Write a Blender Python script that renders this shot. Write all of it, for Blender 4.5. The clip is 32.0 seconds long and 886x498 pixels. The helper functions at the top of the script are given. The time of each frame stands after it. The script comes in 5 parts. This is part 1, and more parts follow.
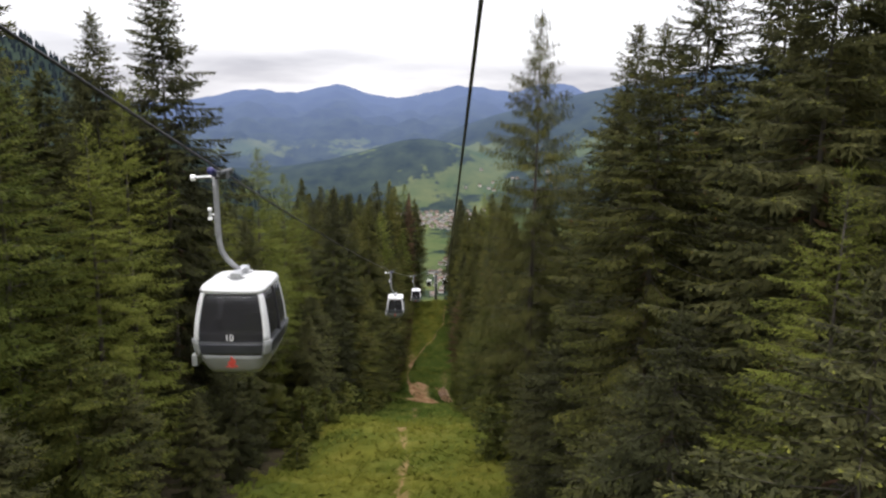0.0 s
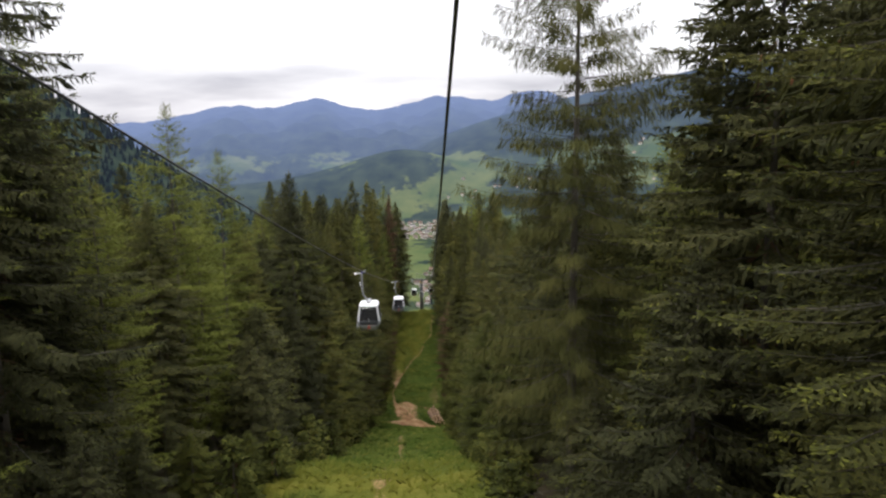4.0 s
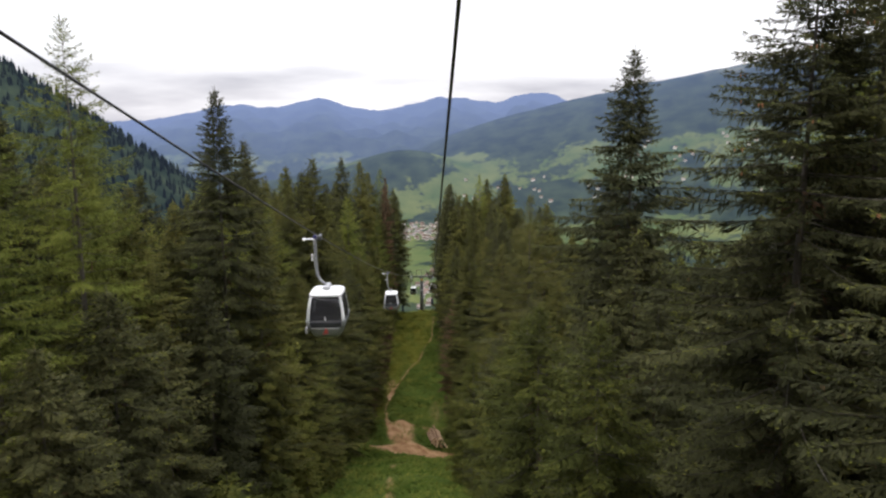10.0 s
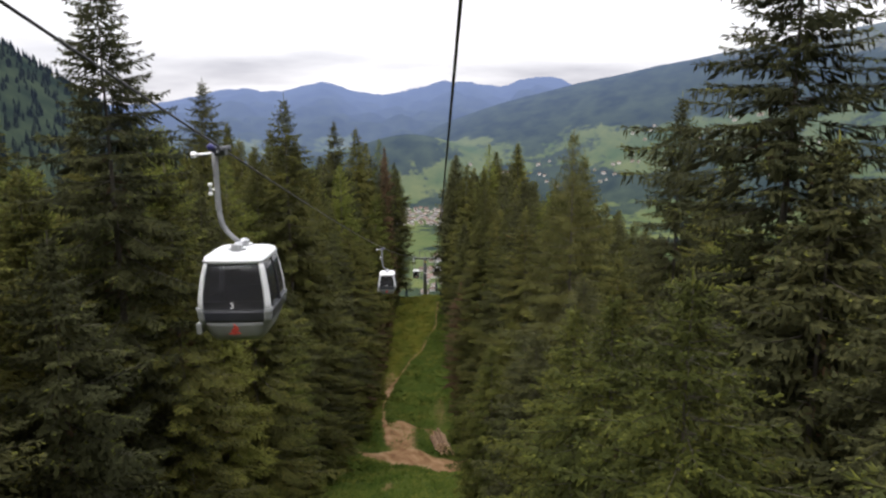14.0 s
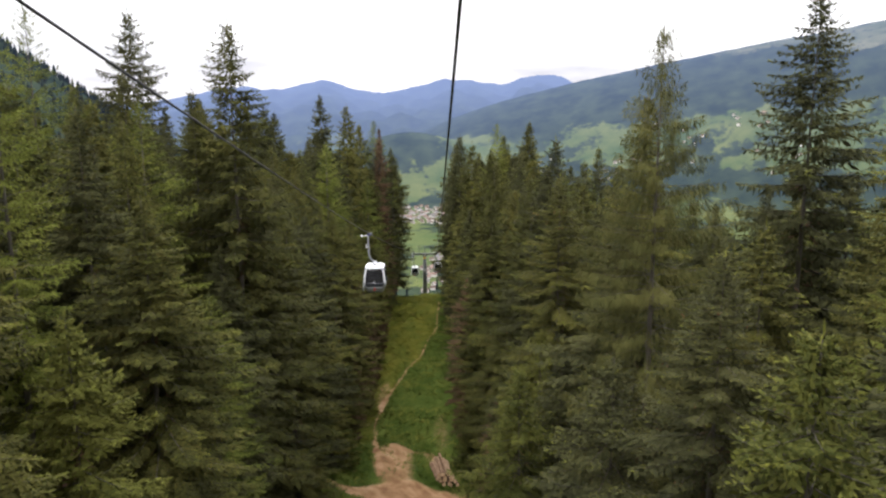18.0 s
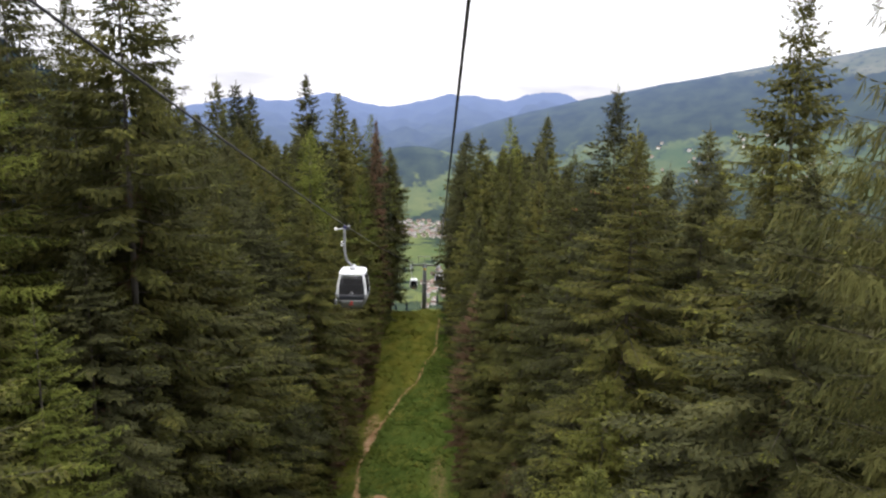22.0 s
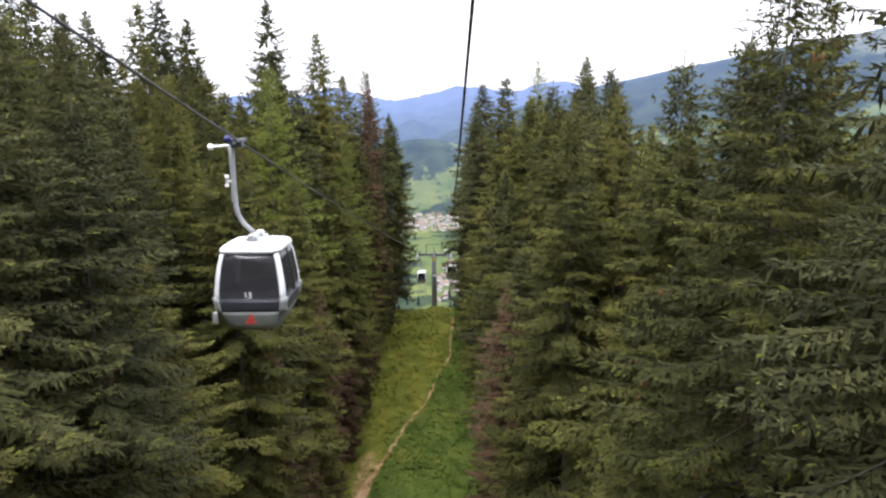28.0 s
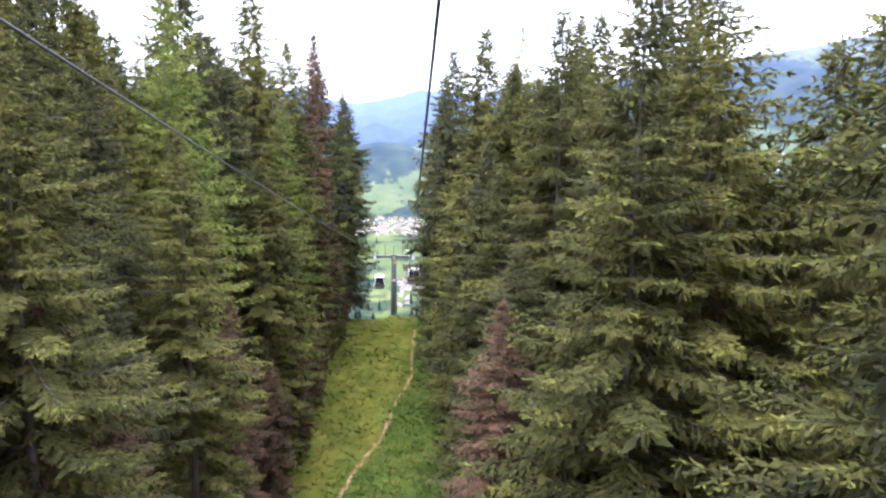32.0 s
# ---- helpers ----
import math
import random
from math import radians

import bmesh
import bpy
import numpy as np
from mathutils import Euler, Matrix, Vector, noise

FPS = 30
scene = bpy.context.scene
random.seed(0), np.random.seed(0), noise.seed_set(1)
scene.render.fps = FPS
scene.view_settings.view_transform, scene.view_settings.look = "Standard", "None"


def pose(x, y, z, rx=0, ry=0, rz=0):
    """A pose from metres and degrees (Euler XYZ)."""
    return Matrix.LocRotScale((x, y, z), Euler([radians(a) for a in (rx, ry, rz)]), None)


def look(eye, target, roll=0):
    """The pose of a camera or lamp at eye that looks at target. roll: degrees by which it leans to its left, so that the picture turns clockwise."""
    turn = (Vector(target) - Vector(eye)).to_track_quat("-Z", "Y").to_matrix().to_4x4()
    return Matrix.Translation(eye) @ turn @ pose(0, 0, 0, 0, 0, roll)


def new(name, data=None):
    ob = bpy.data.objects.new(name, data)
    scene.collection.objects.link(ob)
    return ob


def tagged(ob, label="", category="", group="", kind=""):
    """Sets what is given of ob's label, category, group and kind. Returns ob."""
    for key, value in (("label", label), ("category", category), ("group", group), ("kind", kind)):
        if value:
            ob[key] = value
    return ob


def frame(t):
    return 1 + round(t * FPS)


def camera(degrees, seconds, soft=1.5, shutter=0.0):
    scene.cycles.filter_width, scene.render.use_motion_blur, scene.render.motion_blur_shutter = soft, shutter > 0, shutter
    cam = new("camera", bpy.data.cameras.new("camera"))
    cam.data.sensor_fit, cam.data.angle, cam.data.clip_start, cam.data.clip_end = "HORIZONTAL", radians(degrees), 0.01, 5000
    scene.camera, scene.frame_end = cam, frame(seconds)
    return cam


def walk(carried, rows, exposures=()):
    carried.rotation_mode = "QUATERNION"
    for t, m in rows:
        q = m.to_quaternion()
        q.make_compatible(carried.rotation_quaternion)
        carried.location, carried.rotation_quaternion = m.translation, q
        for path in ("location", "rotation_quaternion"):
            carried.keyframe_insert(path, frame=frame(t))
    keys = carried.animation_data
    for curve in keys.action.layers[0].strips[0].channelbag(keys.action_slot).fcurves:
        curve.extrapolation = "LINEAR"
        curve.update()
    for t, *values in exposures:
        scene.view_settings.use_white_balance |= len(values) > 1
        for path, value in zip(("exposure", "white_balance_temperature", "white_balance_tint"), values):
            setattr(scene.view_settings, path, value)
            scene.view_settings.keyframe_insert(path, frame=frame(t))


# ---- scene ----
cam = camera(62.0, 32.0, soft=2.4)
# seconds, metres ahead along the lift line, metres up, yaw, pitch, roll
ROWS = [
    (0.0, 0.00, 60.00, 0.24, -10.87, -0.93),
    (0.5, 1.97, 59.42, -0.03, -9.46, 0.61),
    (1.0, 3.93, 58.84, 0.35, -10.28, 1.12),
    (1.5, 5.90, 58.26, -0.85, -10.29, 1.33),
    (2.0, 7.87, 57.68, -0.83, -9.79, 1.38),
    (2.5, 9.83, 57.11, -1.41, -10.04, 1.16),
    (3.0, 11.80, 56.54, -1.32, -10.40, 0.79),
    (3.5, 13.77, 55.97, -1.34, -10.24, 0.91),
    (5.5, 21.65, 53.70, -1.02, -9.73, 0.22),
    (6.0, 23.62, 53.14, -1.09, -9.70, -0.25),
    (6.5, 25.60, 52.58, -1.08, -9.85, 0.02),
    (7.0, 27.57, 52.02, -1.14, -9.69, -0.08),
    (7.5, 29.54, 51.47, -1.31, -9.91, 0.22),
    (8.0, 31.52, 50.92, -0.79, -10.31, 0.49),
    (8.5, 33.49, 50.36, -0.81, -10.25, 0.52),
    (9.0, 35.47, 49.82, -0.97, -10.07, 0.55),
    (9.5, 37.44, 49.27, -1.30, -9.82, 0.60),
    (10.0, 39.42, 48.72, -1.08, -9.86, 0.29),
    (10.5, 41.40, 48.18, -0.87, -9.90, 0.36),
    (11.0, 43.37, 47.64, -0.79, -9.97, -0.04),
    (11.5, 45.35, 47.10, -1.44, -9.97, -0.06),
    (12.0, 47.33, 46.57, -1.45, -10.38, 0.21),
    (12.5, 49.31, 46.03, -1.44, -10.67, 0.10),
    (13.0, 51.29, 45.50, -1.51, -10.86, 0.12),
    (13.5, 53.27, 44.97, -1.36, -10.57, -0.02),
    (14.0, 55.25, 44.45, -0.75, -10.99, 0.27),
    (14.5, 57.23, 43.92, -0.51, -11.15, 0.56),
    (16.5, 65.17, 41.85, -0.73, -11.65, 1.57),
    (17.0, 67.15, 41.34, -0.64, -11.98, 0.84),
    (17.5, 69.14, 40.83, -1.03, -11.08, 0.35),
    (18.0, 71.12, 40.33, -0.69, -11.07, 0.25),
    (18.5, 73.11, 39.82, -0.80, -10.66, 0.49),
    (19.0, 75.10, 39.32, -0.88, -10.98, 0.24),
    (19.5, 77.09, 38.82, -0.92, -11.05, -0.06),
    (20.0, 79.08, 38.33, -0.91, -10.68, 0.28),
    (20.5, 81.07, 37.83, -1.03, -10.64, 0.38),
    (21.0, 83.06, 37.34, -0.97, -10.67, -0.07),
    (21.5, 85.05, 36.86, -0.74, -10.58, -0.15),
    (22.0, 87.04, 36.37, -0.33, -9.90, -1.10),
    (22.5, 89.03, 35.89, -0.15, -9.96, -0.82),
    (23.0, 91.03, 35.41, -0.41, -10.01, -0.13),
    (23.5, 93.02, 34.94, -0.58, -9.27, 0.63),
    (24.0, 95.02, 34.46, -0.69, -9.39, 0.44),
    (24.5, 97.01, 33.99, -0.68, -10.07, 0.65),
    (25.0, 99.01, 33.53, -0.00, -10.91, 0.81),
    (25.5, 101.00, 33.06, -0.13, -10.56, -0.51),
    (27.5, 109.00, 31.24, 0.18, -10.68, -0.02),
    (28.0, 111.00, 30.79, 0.25, -10.40, 0.47),
    (28.5, 113.00, 30.34, -0.56, -10.69, 0.49),
    (29.0, 115.00, 29.90, -1.01, -10.69, 0.32),
    (29.5, 117.00, 29.46, -0.51, -10.90, 0.07),
    (30.0, 119.01, 29.03, -1.09, -11.56, -0.97),
    (30.5, 121.01, 28.59, -1.43, -10.45, -0.84),
    (31.0, 123.02, 28.17, -1.73, -9.85, -1.11),
    (31.5, 125.02, 27.74, -2.43, -9.73, -1.15),
    (32.0, 127.03, 27.32, -2.56, -10.03, -0.60),
]
walk(cam, [(t, pose(0.0, y, z, 90 + pitch, roll, yaw)) for t, y, z, yaw, pitch, roll in ROWS],
     exposures=[(0.0, 0.22, 6500, 13), (6.0, 0.28, 6500, 13), (14.0, 0.28, 6500, 13), (18.5, 0.65, 6500, 13), (25.0, 0.62, 6400, 14), (28.0, 1.11, 6200, 15), (32.0, 1.88, 5600, 20)])

# ---------------------------------------------------------------- world and light
world = bpy.data.worlds.new("overcast_sky")
scene.world = world
world.use_nodes = True
wn, wl = world.node_tree.nodes, world.node_tree.links
wn.clear()
w_out = wn.new("ShaderNodeOutputWorld")
w_bg = wn.new("ShaderNodeBackground")
w_sky = wn.new("ShaderNodeTexSky")
w_sky.sky_type = "NISHITA"
w_sky.sun_disc = False
w_sky.sun_elevation = radians(52)
w_sky.sun_rotation = radians(200)
w_gain = wn.new("ShaderNodeVectorMath")
w_gain.operation = "SCALE"
w_gain.inputs["Scale"].default_value = 0.10
w_co = wn.new("ShaderNodeTexCoord")
w_map = wn.new("ShaderNodeMapping")
w_map.inputs["Scale"].default_value = (1.6, 1.6, 9.0)
w_map.inputs["Location"].default_value = (0.35, 0.2, 0.1)
w_noise = wn.new("ShaderNodeTexNoise")
w_noise.inputs["Scale"].default_value = 2.2
w_noise.inputs["Detail"].default_value = 7.0
w_noise.inputs["Roughness"].default_value = 0.5
w_sep = wn.new("ShaderNodeSeparateXYZ")
w_low = wn.new("ShaderNodeMapRange")
w_low.inputs["From Min"].default_value = 0.03
w_low.inputs["From Max"].default_value = 0.2
w_low.inputs["To Min"].default_value = 1.0
w_low.inputs["To Max"].default_value = 0.0
w_mul = wn.new("ShaderNodeMath")
w_mul.operation = "MULTIPLY"
w_ramp = wn.new("ShaderNodeValToRGB")
w_ramp.color_ramp.elements[0].position = 0.32
w_ramp.color_ramp.elements[0].color = (1.12, 1.12, 1.14, 1)
w_ramp.color_ramp.elements[1].position = 0.62
w_ramp.color_ramp.elements[1].color = (0.53, 0.53, 0.59, 1)
w_mix = wn.new("ShaderNodeMix")
w_mix.data_type = "RGBA"
w_mix.inputs["Factor"].default_value = 0.88
wl.new(w_co.outputs["Generated"], w_map.inputs["Vector"])
wl.new(w_map.outputs["Vector"], w_noise.inputs["Vector"])
wl.new(w_co.outputs["Generated"], w_sep.inputs["Vector"])
wl.new(w_sep.outputs["Z"], w_low.inputs["Value"])
wl.new(w_noise.outputs["Fac"], w_mul.inputs[0])
wl.new(w_low.outputs["Result"], w_mul.inputs[1])
wl.new(w_mul.outputs["Value"], w_ramp.inputs["Fac"])
wl.new(w_sky.outputs["Color"], w_gain.inputs["Vector"])
wl.new(w_gain.outputs["Vector"], w_mix.inputs["A"])
wl.new(w_ramp.outputs["Color"], w_mix.inputs["B"])
w_zen = wn.new("ShaderNodeMapRange")
w_zen.interpolation_type = "SMOOTHSTEP"
w_zen.inputs["From Min"].default_value = 0.15
w_zen.inputs["From Max"].default_value = 0.85
w_zen.inputs["To Min"].default_value = 1.0
w_zen.inputs["To Max"].default_value = 2.6
wl.new(w_sep.outputs["Z"], w_zen.inputs["Value"])
w_bright = wn.new("ShaderNodeVectorMath")
w_bright.operation = "SCALE"
wl.new(w_mix.outputs["Result"], w_bright.inputs["Vector"])
wl.new(w_zen.outputs["Result"], w_bright.inputs["Scale"])
wl.new(w_bright.outputs["Vector"], w_bg.inputs["Color"])
w_bg.inputs["Strength"].default_value = 1.0
wl.new(w_bg.outputs["Background"], w_out.inputs["Surface"])

sun = new("sun", bpy.data.lights.new("sun", "SUN"))
sun.data.energy = 1.2
sun.data.angle = radians(18)
sun.data.color = (1.0, 0.96, 0.9)
sun.matrix_world = look((0, 0, 300), (60, 130, 0))


# ---------------------------------------------------------------- materials
def material(name, colours, scale=3.0, rough=0.8, metal=0.0, bump=0.0, bump_scale=30.0, island=0.0, thing=0.0,
             coords="Object", stretch=(1, 1, 1), through_light=0.0, spec=0.3):
    """A node material: two or three colours mixed by noise at two scales, with relief."""
    m = bpy.data.materials.new(name)
    m.use_nodes = True
    n, k = m.node_tree.nodes, m.node_tree.links
    b = n["Principled BSDF"]
    b.inputs["Roughness"].default_value = rough
    b.inputs["Metallic"].default_value = metal
    b.inputs["Specular IOR Level"].default_value = spec
    co = n.new("ShaderNodeTexCoord")
    mp = n.new("ShaderNodeMapping")
    mp.inputs["Scale"].default_value = stretch
    k.new(co.outputs[coords], mp.inputs["Vector"])
    big = n.new("ShaderNodeTexNoise")
    big.inputs["Scale"].default_value = scale
    big.inputs["Detail"].default_value = 6
    k.new(mp.outputs["Vector"], big.inputs["Vector"])
    value = big.outputs["Fac"]
    for amount, node, socket in ((island, "ShaderNodeNewGeometry", "Random Per Island"), (thing, "ShaderNodeObjectInfo", "Random")):
        if amount:
            vary = n.new("ShaderNodeMath")
            vary.operation = "MULTIPLY_ADD"
            k.new(n.new(node).outputs[socket], vary.inputs[0])
            vary.inputs[1].default_value = amount
            vary.inputs[2].default_value = -0.5 * amount
            add = n.new("ShaderNodeMath")
            add.operation = "ADD"
            k.new(value, add.inputs[0])
            k.new(vary.outputs[0], add.inputs[1])
            value = add.outputs[0]
    ramp = n.new("ShaderNodeValToRGB")
    e = ramp.color_ramp.elements
    e[0].position, e[1].position = 0.28, 0.72
    e[0].color, e[1].color = (*colours[0], 1), (*colours[-1], 1)
    for i, c in enumerate(colours[1:-1]):
        x = e.new(0.28 + 0.44 * (i + 1) / (len(colours) - 1))
        x.color = (*c, 1)
    k.new(value, ramp.inputs["Fac"])
    k.new(ramp.outputs["Color"], b.inputs["Base Color"])
    if bump:
        fine = n.new("ShaderNodeTexNoise")
        fine.inputs["Scale"].default_value = bump_scale
        fine.inputs["Detail"].default_value = 5
        k.new(mp.outputs["Vector"], fine.inputs["Vector"])
        bp = n.new("ShaderNodeBump")
        bp.inputs["Strength"].default_value = bump
        k.new(fine.outputs["Fac"], bp.inputs["Height"])
        k.new(bp.outputs["Normal"], b.inputs["Normal"])
    if through_light:
        tr = n.new("ShaderNodeBsdfTranslucent")
        k.new(ramp.outputs["Color"], tr.inputs["Color"])
        sh = n.new("ShaderNodeMixShader")
        sh.inputs["Fac"].default_value = through_light
        k.new(b.outputs["BSDF"], sh.inputs[1])
        k.new(tr.outputs["BSDF"], sh.inputs[2])
        k.new(sh.outputs["Shader"], n["Material Output"].inputs["Surface"])
    return m


NEEDLES = {
    "spruce": material("spruce_needles", [(0.043, 0.046, 0.016), (0.077, 0.077, 0.022), (0.126, 0.120, 0.032)], 0.35, 0.9, island=0.34, thing=0.30, through_light=0.28, spec=0.1),
    "fir": material("dark_spruce_needles", [(0.036, 0.039, 0.018), (0.059, 0.061, 0.026), (0.096, 0.095, 0.036)], 0.35, 0.9, island=0.34, thing=0.30, through_light=0.28, spec=0.1),
    "young": material("young_spruce_needles", [(0.044, 0.052, 0.014), (0.080, 0.088, 0.020), (0.130, 0.133, 0.030)], 0.35, 0.9, island=0.34, thing=0.30, through_light=0.28, spec=0.1),
    "larch": material("larch_needles", [(0.070, 0.088, 0.018), (0.118, 0.136, 0.027), (0.185, 0.198, 0.042)], 0.4, 0.9, island=0.34, thing=0.30, through_light=0.3, spec=0.1),
    # lighter than the needles: new growth, plus painted light on outer tips
    "shoots": material("fresh_lit_needle_shoots", [(0.076, 0.084, 0.016), (0.126, 0.134, 0.024), (0.184, 0.186, 0.038)], 0.35, 0.9, island=0.34, thing=0.30, through_light=0.25, spec=0.1),
    "thin": material("thin_larch_needles", [(0.058, 0.062, 0.020), (0.092, 0.092, 0.028), (0.135, 0.128, 0.042)], 0.4, 0.9, island=0.34, thing=0.30, through_light=0.3, spec=0.1),
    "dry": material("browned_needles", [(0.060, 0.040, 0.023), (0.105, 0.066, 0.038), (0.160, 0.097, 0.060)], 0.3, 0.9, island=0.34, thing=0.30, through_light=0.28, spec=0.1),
}
CONE = material("spruce_cones", [(0.15, 0.065, 0.030), (0.26, 0.12, 0.055)], 9.0, 0.8, bump=0.4, island=0.5)
DEAD_WOOD = material("dead_grey_wood", [(0.055, 0.048, 0.040), (0.098, 0.088, 0.075), (0.155, 0.146, 0.130)], 3.0, 0.95, bump=0.3)
BARK = material("conifer_bark", [(0.042, 0.036, 0.030), (0.080, 0.070, 0.059), (0.14, 0.126, 0.11)], 2.0, 0.95, bump=0.6, bump_scale=18, stretch=(1, 1, 0.25))
STEEL = material("galvanised_steel", [(0.38, 0.39, 0.40), (0.52, 0.53, 0.54)], 4.0, 0.45, 0.75, bump=0.05)
TOWER_STEEL = material("weathered_tower_steel", [(0.10, 0.105, 0.105), (0.17, 0.175, 0.175)], 2.0, 0.6, 0.4, bump=0.1)
DARK_STEEL = material("painted_dark_steel", [(0.06, 0.065, 0.07), (0.11, 0.115, 0.12)], 4.0, 0.55, 0.4)
HANGER_PAINT = material("grey_hanger_paint", [(0.17, 0.175, 0.18), (0.25, 0.255, 0.26)], 4.0, 0.5, 0.1, bump=0.05)
ROPE = material("steel_rope", [(0.03, 0.03, 0.033), (0.09, 0.09, 0.095)], 14.0, 0.5, 0.7, bump=0.5, bump_scale=60)
WHITE_SHELL = material("white_cabin_shell", [(0.52, 0.53, 0.53), (0.64, 0.65, 0.65)], 2.0, 0.35, bump=0.02, spec=0.5)
GREY_SHELL = material("grey_cabin_shell", [(0.16, 0.17, 0.165), (0.22, 0.23, 0.225)], 2.0, 0.35, spec=0.5)
DARK_BAND = material("dark_band", [(0.018, 0.020, 0.028), (0.035, 0.037, 0.045)], 2.0, 0.35, spec=0.5)
GRIP_BLUE = material("blue_machine_paint", [(0.035, 0.035, 0.12), (0.06, 0.06, 0.18)], 6.0, 0.5)
RED_PAINT = material("red_emblem_paint", [(0.62, 0.07, 0.06), (0.75, 0.12, 0.10)], 5.0, 0.45)
WHITE_PAINT = material("white_paint", [(0.75, 0.75, 0.75), (0.84, 0.84, 0.84)], 5.0, 0.5)
YELLOW_PAINT = material("yellow_sign_paint", [(0.50, 0.34, 0.05), (0.62, 0.44, 0.08)], 5.0, 0.5)
RUBBER = material("black_rubber", [(0.02, 0.02, 0.02), (0.04, 0.04, 0.04)], 5.0, 0.8)
SEAT = material("grey_seat_cover", [(0.10, 0.10, 0.11), (0.16, 0.16, 0.17)], 6.0, 0.9)
LOG_BARK = material("log_bark", [(0.14, 0.085, 0.05), (0.26, 0.17, 0.11)], 3.0, 0.95, bump=0.5, thing=0.4)
LOG_END = material("cut_log_end", [(0.42, 0.28, 0.16), (0.60, 0.44, 0.28)], 6.0, 0.9, thing=0.3)
PLASTER = material("house_plaster", [(0.30, 0.27, 0.24), (0.52, 0.50, 0.47)], 0.2, 0.9, thing=0.6)
ROOF = material("roof_tiles", [(0.085, 0.060, 0.050), (0.17, 0.115, 0.095), (0.14, 0.135, 0.135)], 0.2, 0.9, thing=0.8)

tinted = bpy.data.materials.new("tinted_cabin_glass")
tinted.use_nodes = True
g_n, g_k = tinted.node_tree.nodes, tinted.node_tree.links
g_b = g_n["Principled BSDF"]
g_b.inputs["Base Color"].default_value = (0.16, 0.16, 0.17, 1)
g_b.inputs["Roughness"].default_value = 0.06
g_b.inputs["Transmission Weight"].default_value = 0.92
g_b.inputs["IOR"].default_value = 1.25
g_b.inputs["Specular IOR Level"].default_value = 0.3


# ground: grass, worn grass and earth, driven by the mask that the terrain carries
def ground_material():
    m = bpy.data.materials.new("grassy_slope")
    m.use_nodes = True
    n, k = m.node_tree.nodes, m.node_tree.links
    b = n["Principled BSDF"]
    b.inputs["Roughness"].default_value = 0.95
    b.inputs["Specular IOR Level"].default_value = 0.03
    co = n.new("ShaderNodeTexCoord")

    def noise_ramp(scale, colours, lo=0.3, hi=0.7):
        t = n.new("ShaderNodeTexNoise")
        t.inputs["Scale"].default_value = scale
        t.inputs["Detail"].default_value = 8
        k.new(co.outputs["Object"], t.inputs["Vector"])
        r = n.new("ShaderNodeValToRGB")
        e = r.color_ramp.elements
        e[0].position, e[1].position = lo, hi
        e[0].color, e[1].color = (*colours[0], 1), (*colours[-1], 1)
        for i, c in enumerate(colours[1:-1]):
            e.new(lo + (hi - lo) * (i + 1) / (len(colours) - 1)).color = (*c, 1)
        k.new(t.outputs["Fac"], r.inputs["Fac"])
        return t, r

    def blend(fac, a, c):
        x = n.new("ShaderNodeMix")
        x.data_type = "RGBA"
        k.new(fac, x.inputs["Factor"])
        k.new(a, x.inputs["A"])
        k.new(c, x.inputs["B"])
        return x.outputs["Result"]

    _, grass = noise_ramp(0.35, [(0.030, 0.052, 0.010), (0.056, 0.080, 0.015), (0.105, 0.118, 0.024)])
    _, herbs = noise_ramp(2.2, [(0.020, 0.040, 0.009), (0.066, 0.090, 0.018)])
    _, earth = noise_ramp(0.8, [(0.16, 0.088, 0.043), (0.26, 0.155, 0.082), (0.36, 0.235, 0.14)])
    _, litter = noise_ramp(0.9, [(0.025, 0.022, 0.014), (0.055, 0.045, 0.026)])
    fine, _ = noise_ramp(7.0, [(0, 0, 0), (1, 1, 1)])
    half = n.new("ShaderNodeValue")
    half.outputs[0].default_value = 0.4
    colour = blend(half.outputs[0], grass.outputs["Color"], herbs.outputs["Color"])
    _, straw = noise_ramp(0.5, [(0.070, 0.073, 0.010), (0.112, 0.108, 0.016), (0.155, 0.137, 0.026)])
    worn = n.new("ShaderNodeAttribute")
    worn.attribute_name = "worn"
    colour = blend(worn.outputs["Fac"], colour, straw.outputs["Color"])
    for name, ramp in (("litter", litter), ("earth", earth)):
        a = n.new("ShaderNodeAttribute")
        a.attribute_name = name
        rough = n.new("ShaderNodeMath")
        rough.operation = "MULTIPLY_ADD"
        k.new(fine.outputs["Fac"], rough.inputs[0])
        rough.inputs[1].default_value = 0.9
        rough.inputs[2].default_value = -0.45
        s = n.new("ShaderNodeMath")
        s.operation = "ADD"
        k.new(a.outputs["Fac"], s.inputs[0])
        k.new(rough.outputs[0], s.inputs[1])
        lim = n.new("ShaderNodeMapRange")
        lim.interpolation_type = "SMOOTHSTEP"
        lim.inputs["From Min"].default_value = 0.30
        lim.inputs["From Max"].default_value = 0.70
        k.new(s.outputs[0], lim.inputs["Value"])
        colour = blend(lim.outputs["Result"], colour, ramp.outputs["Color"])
    k.new(colour, b.inputs["Base Color"])
    bp = n.new("ShaderNodeBump")
    bp.inputs["Strength"].default_value = 0.7
    bp.inputs["Distance"].default_value = 0.15
    k.new(fine.outputs["Fac"], bp.inputs["Height"])
    k.new(bp.outputs["Normal"], b.inputs["Normal"])
    return m


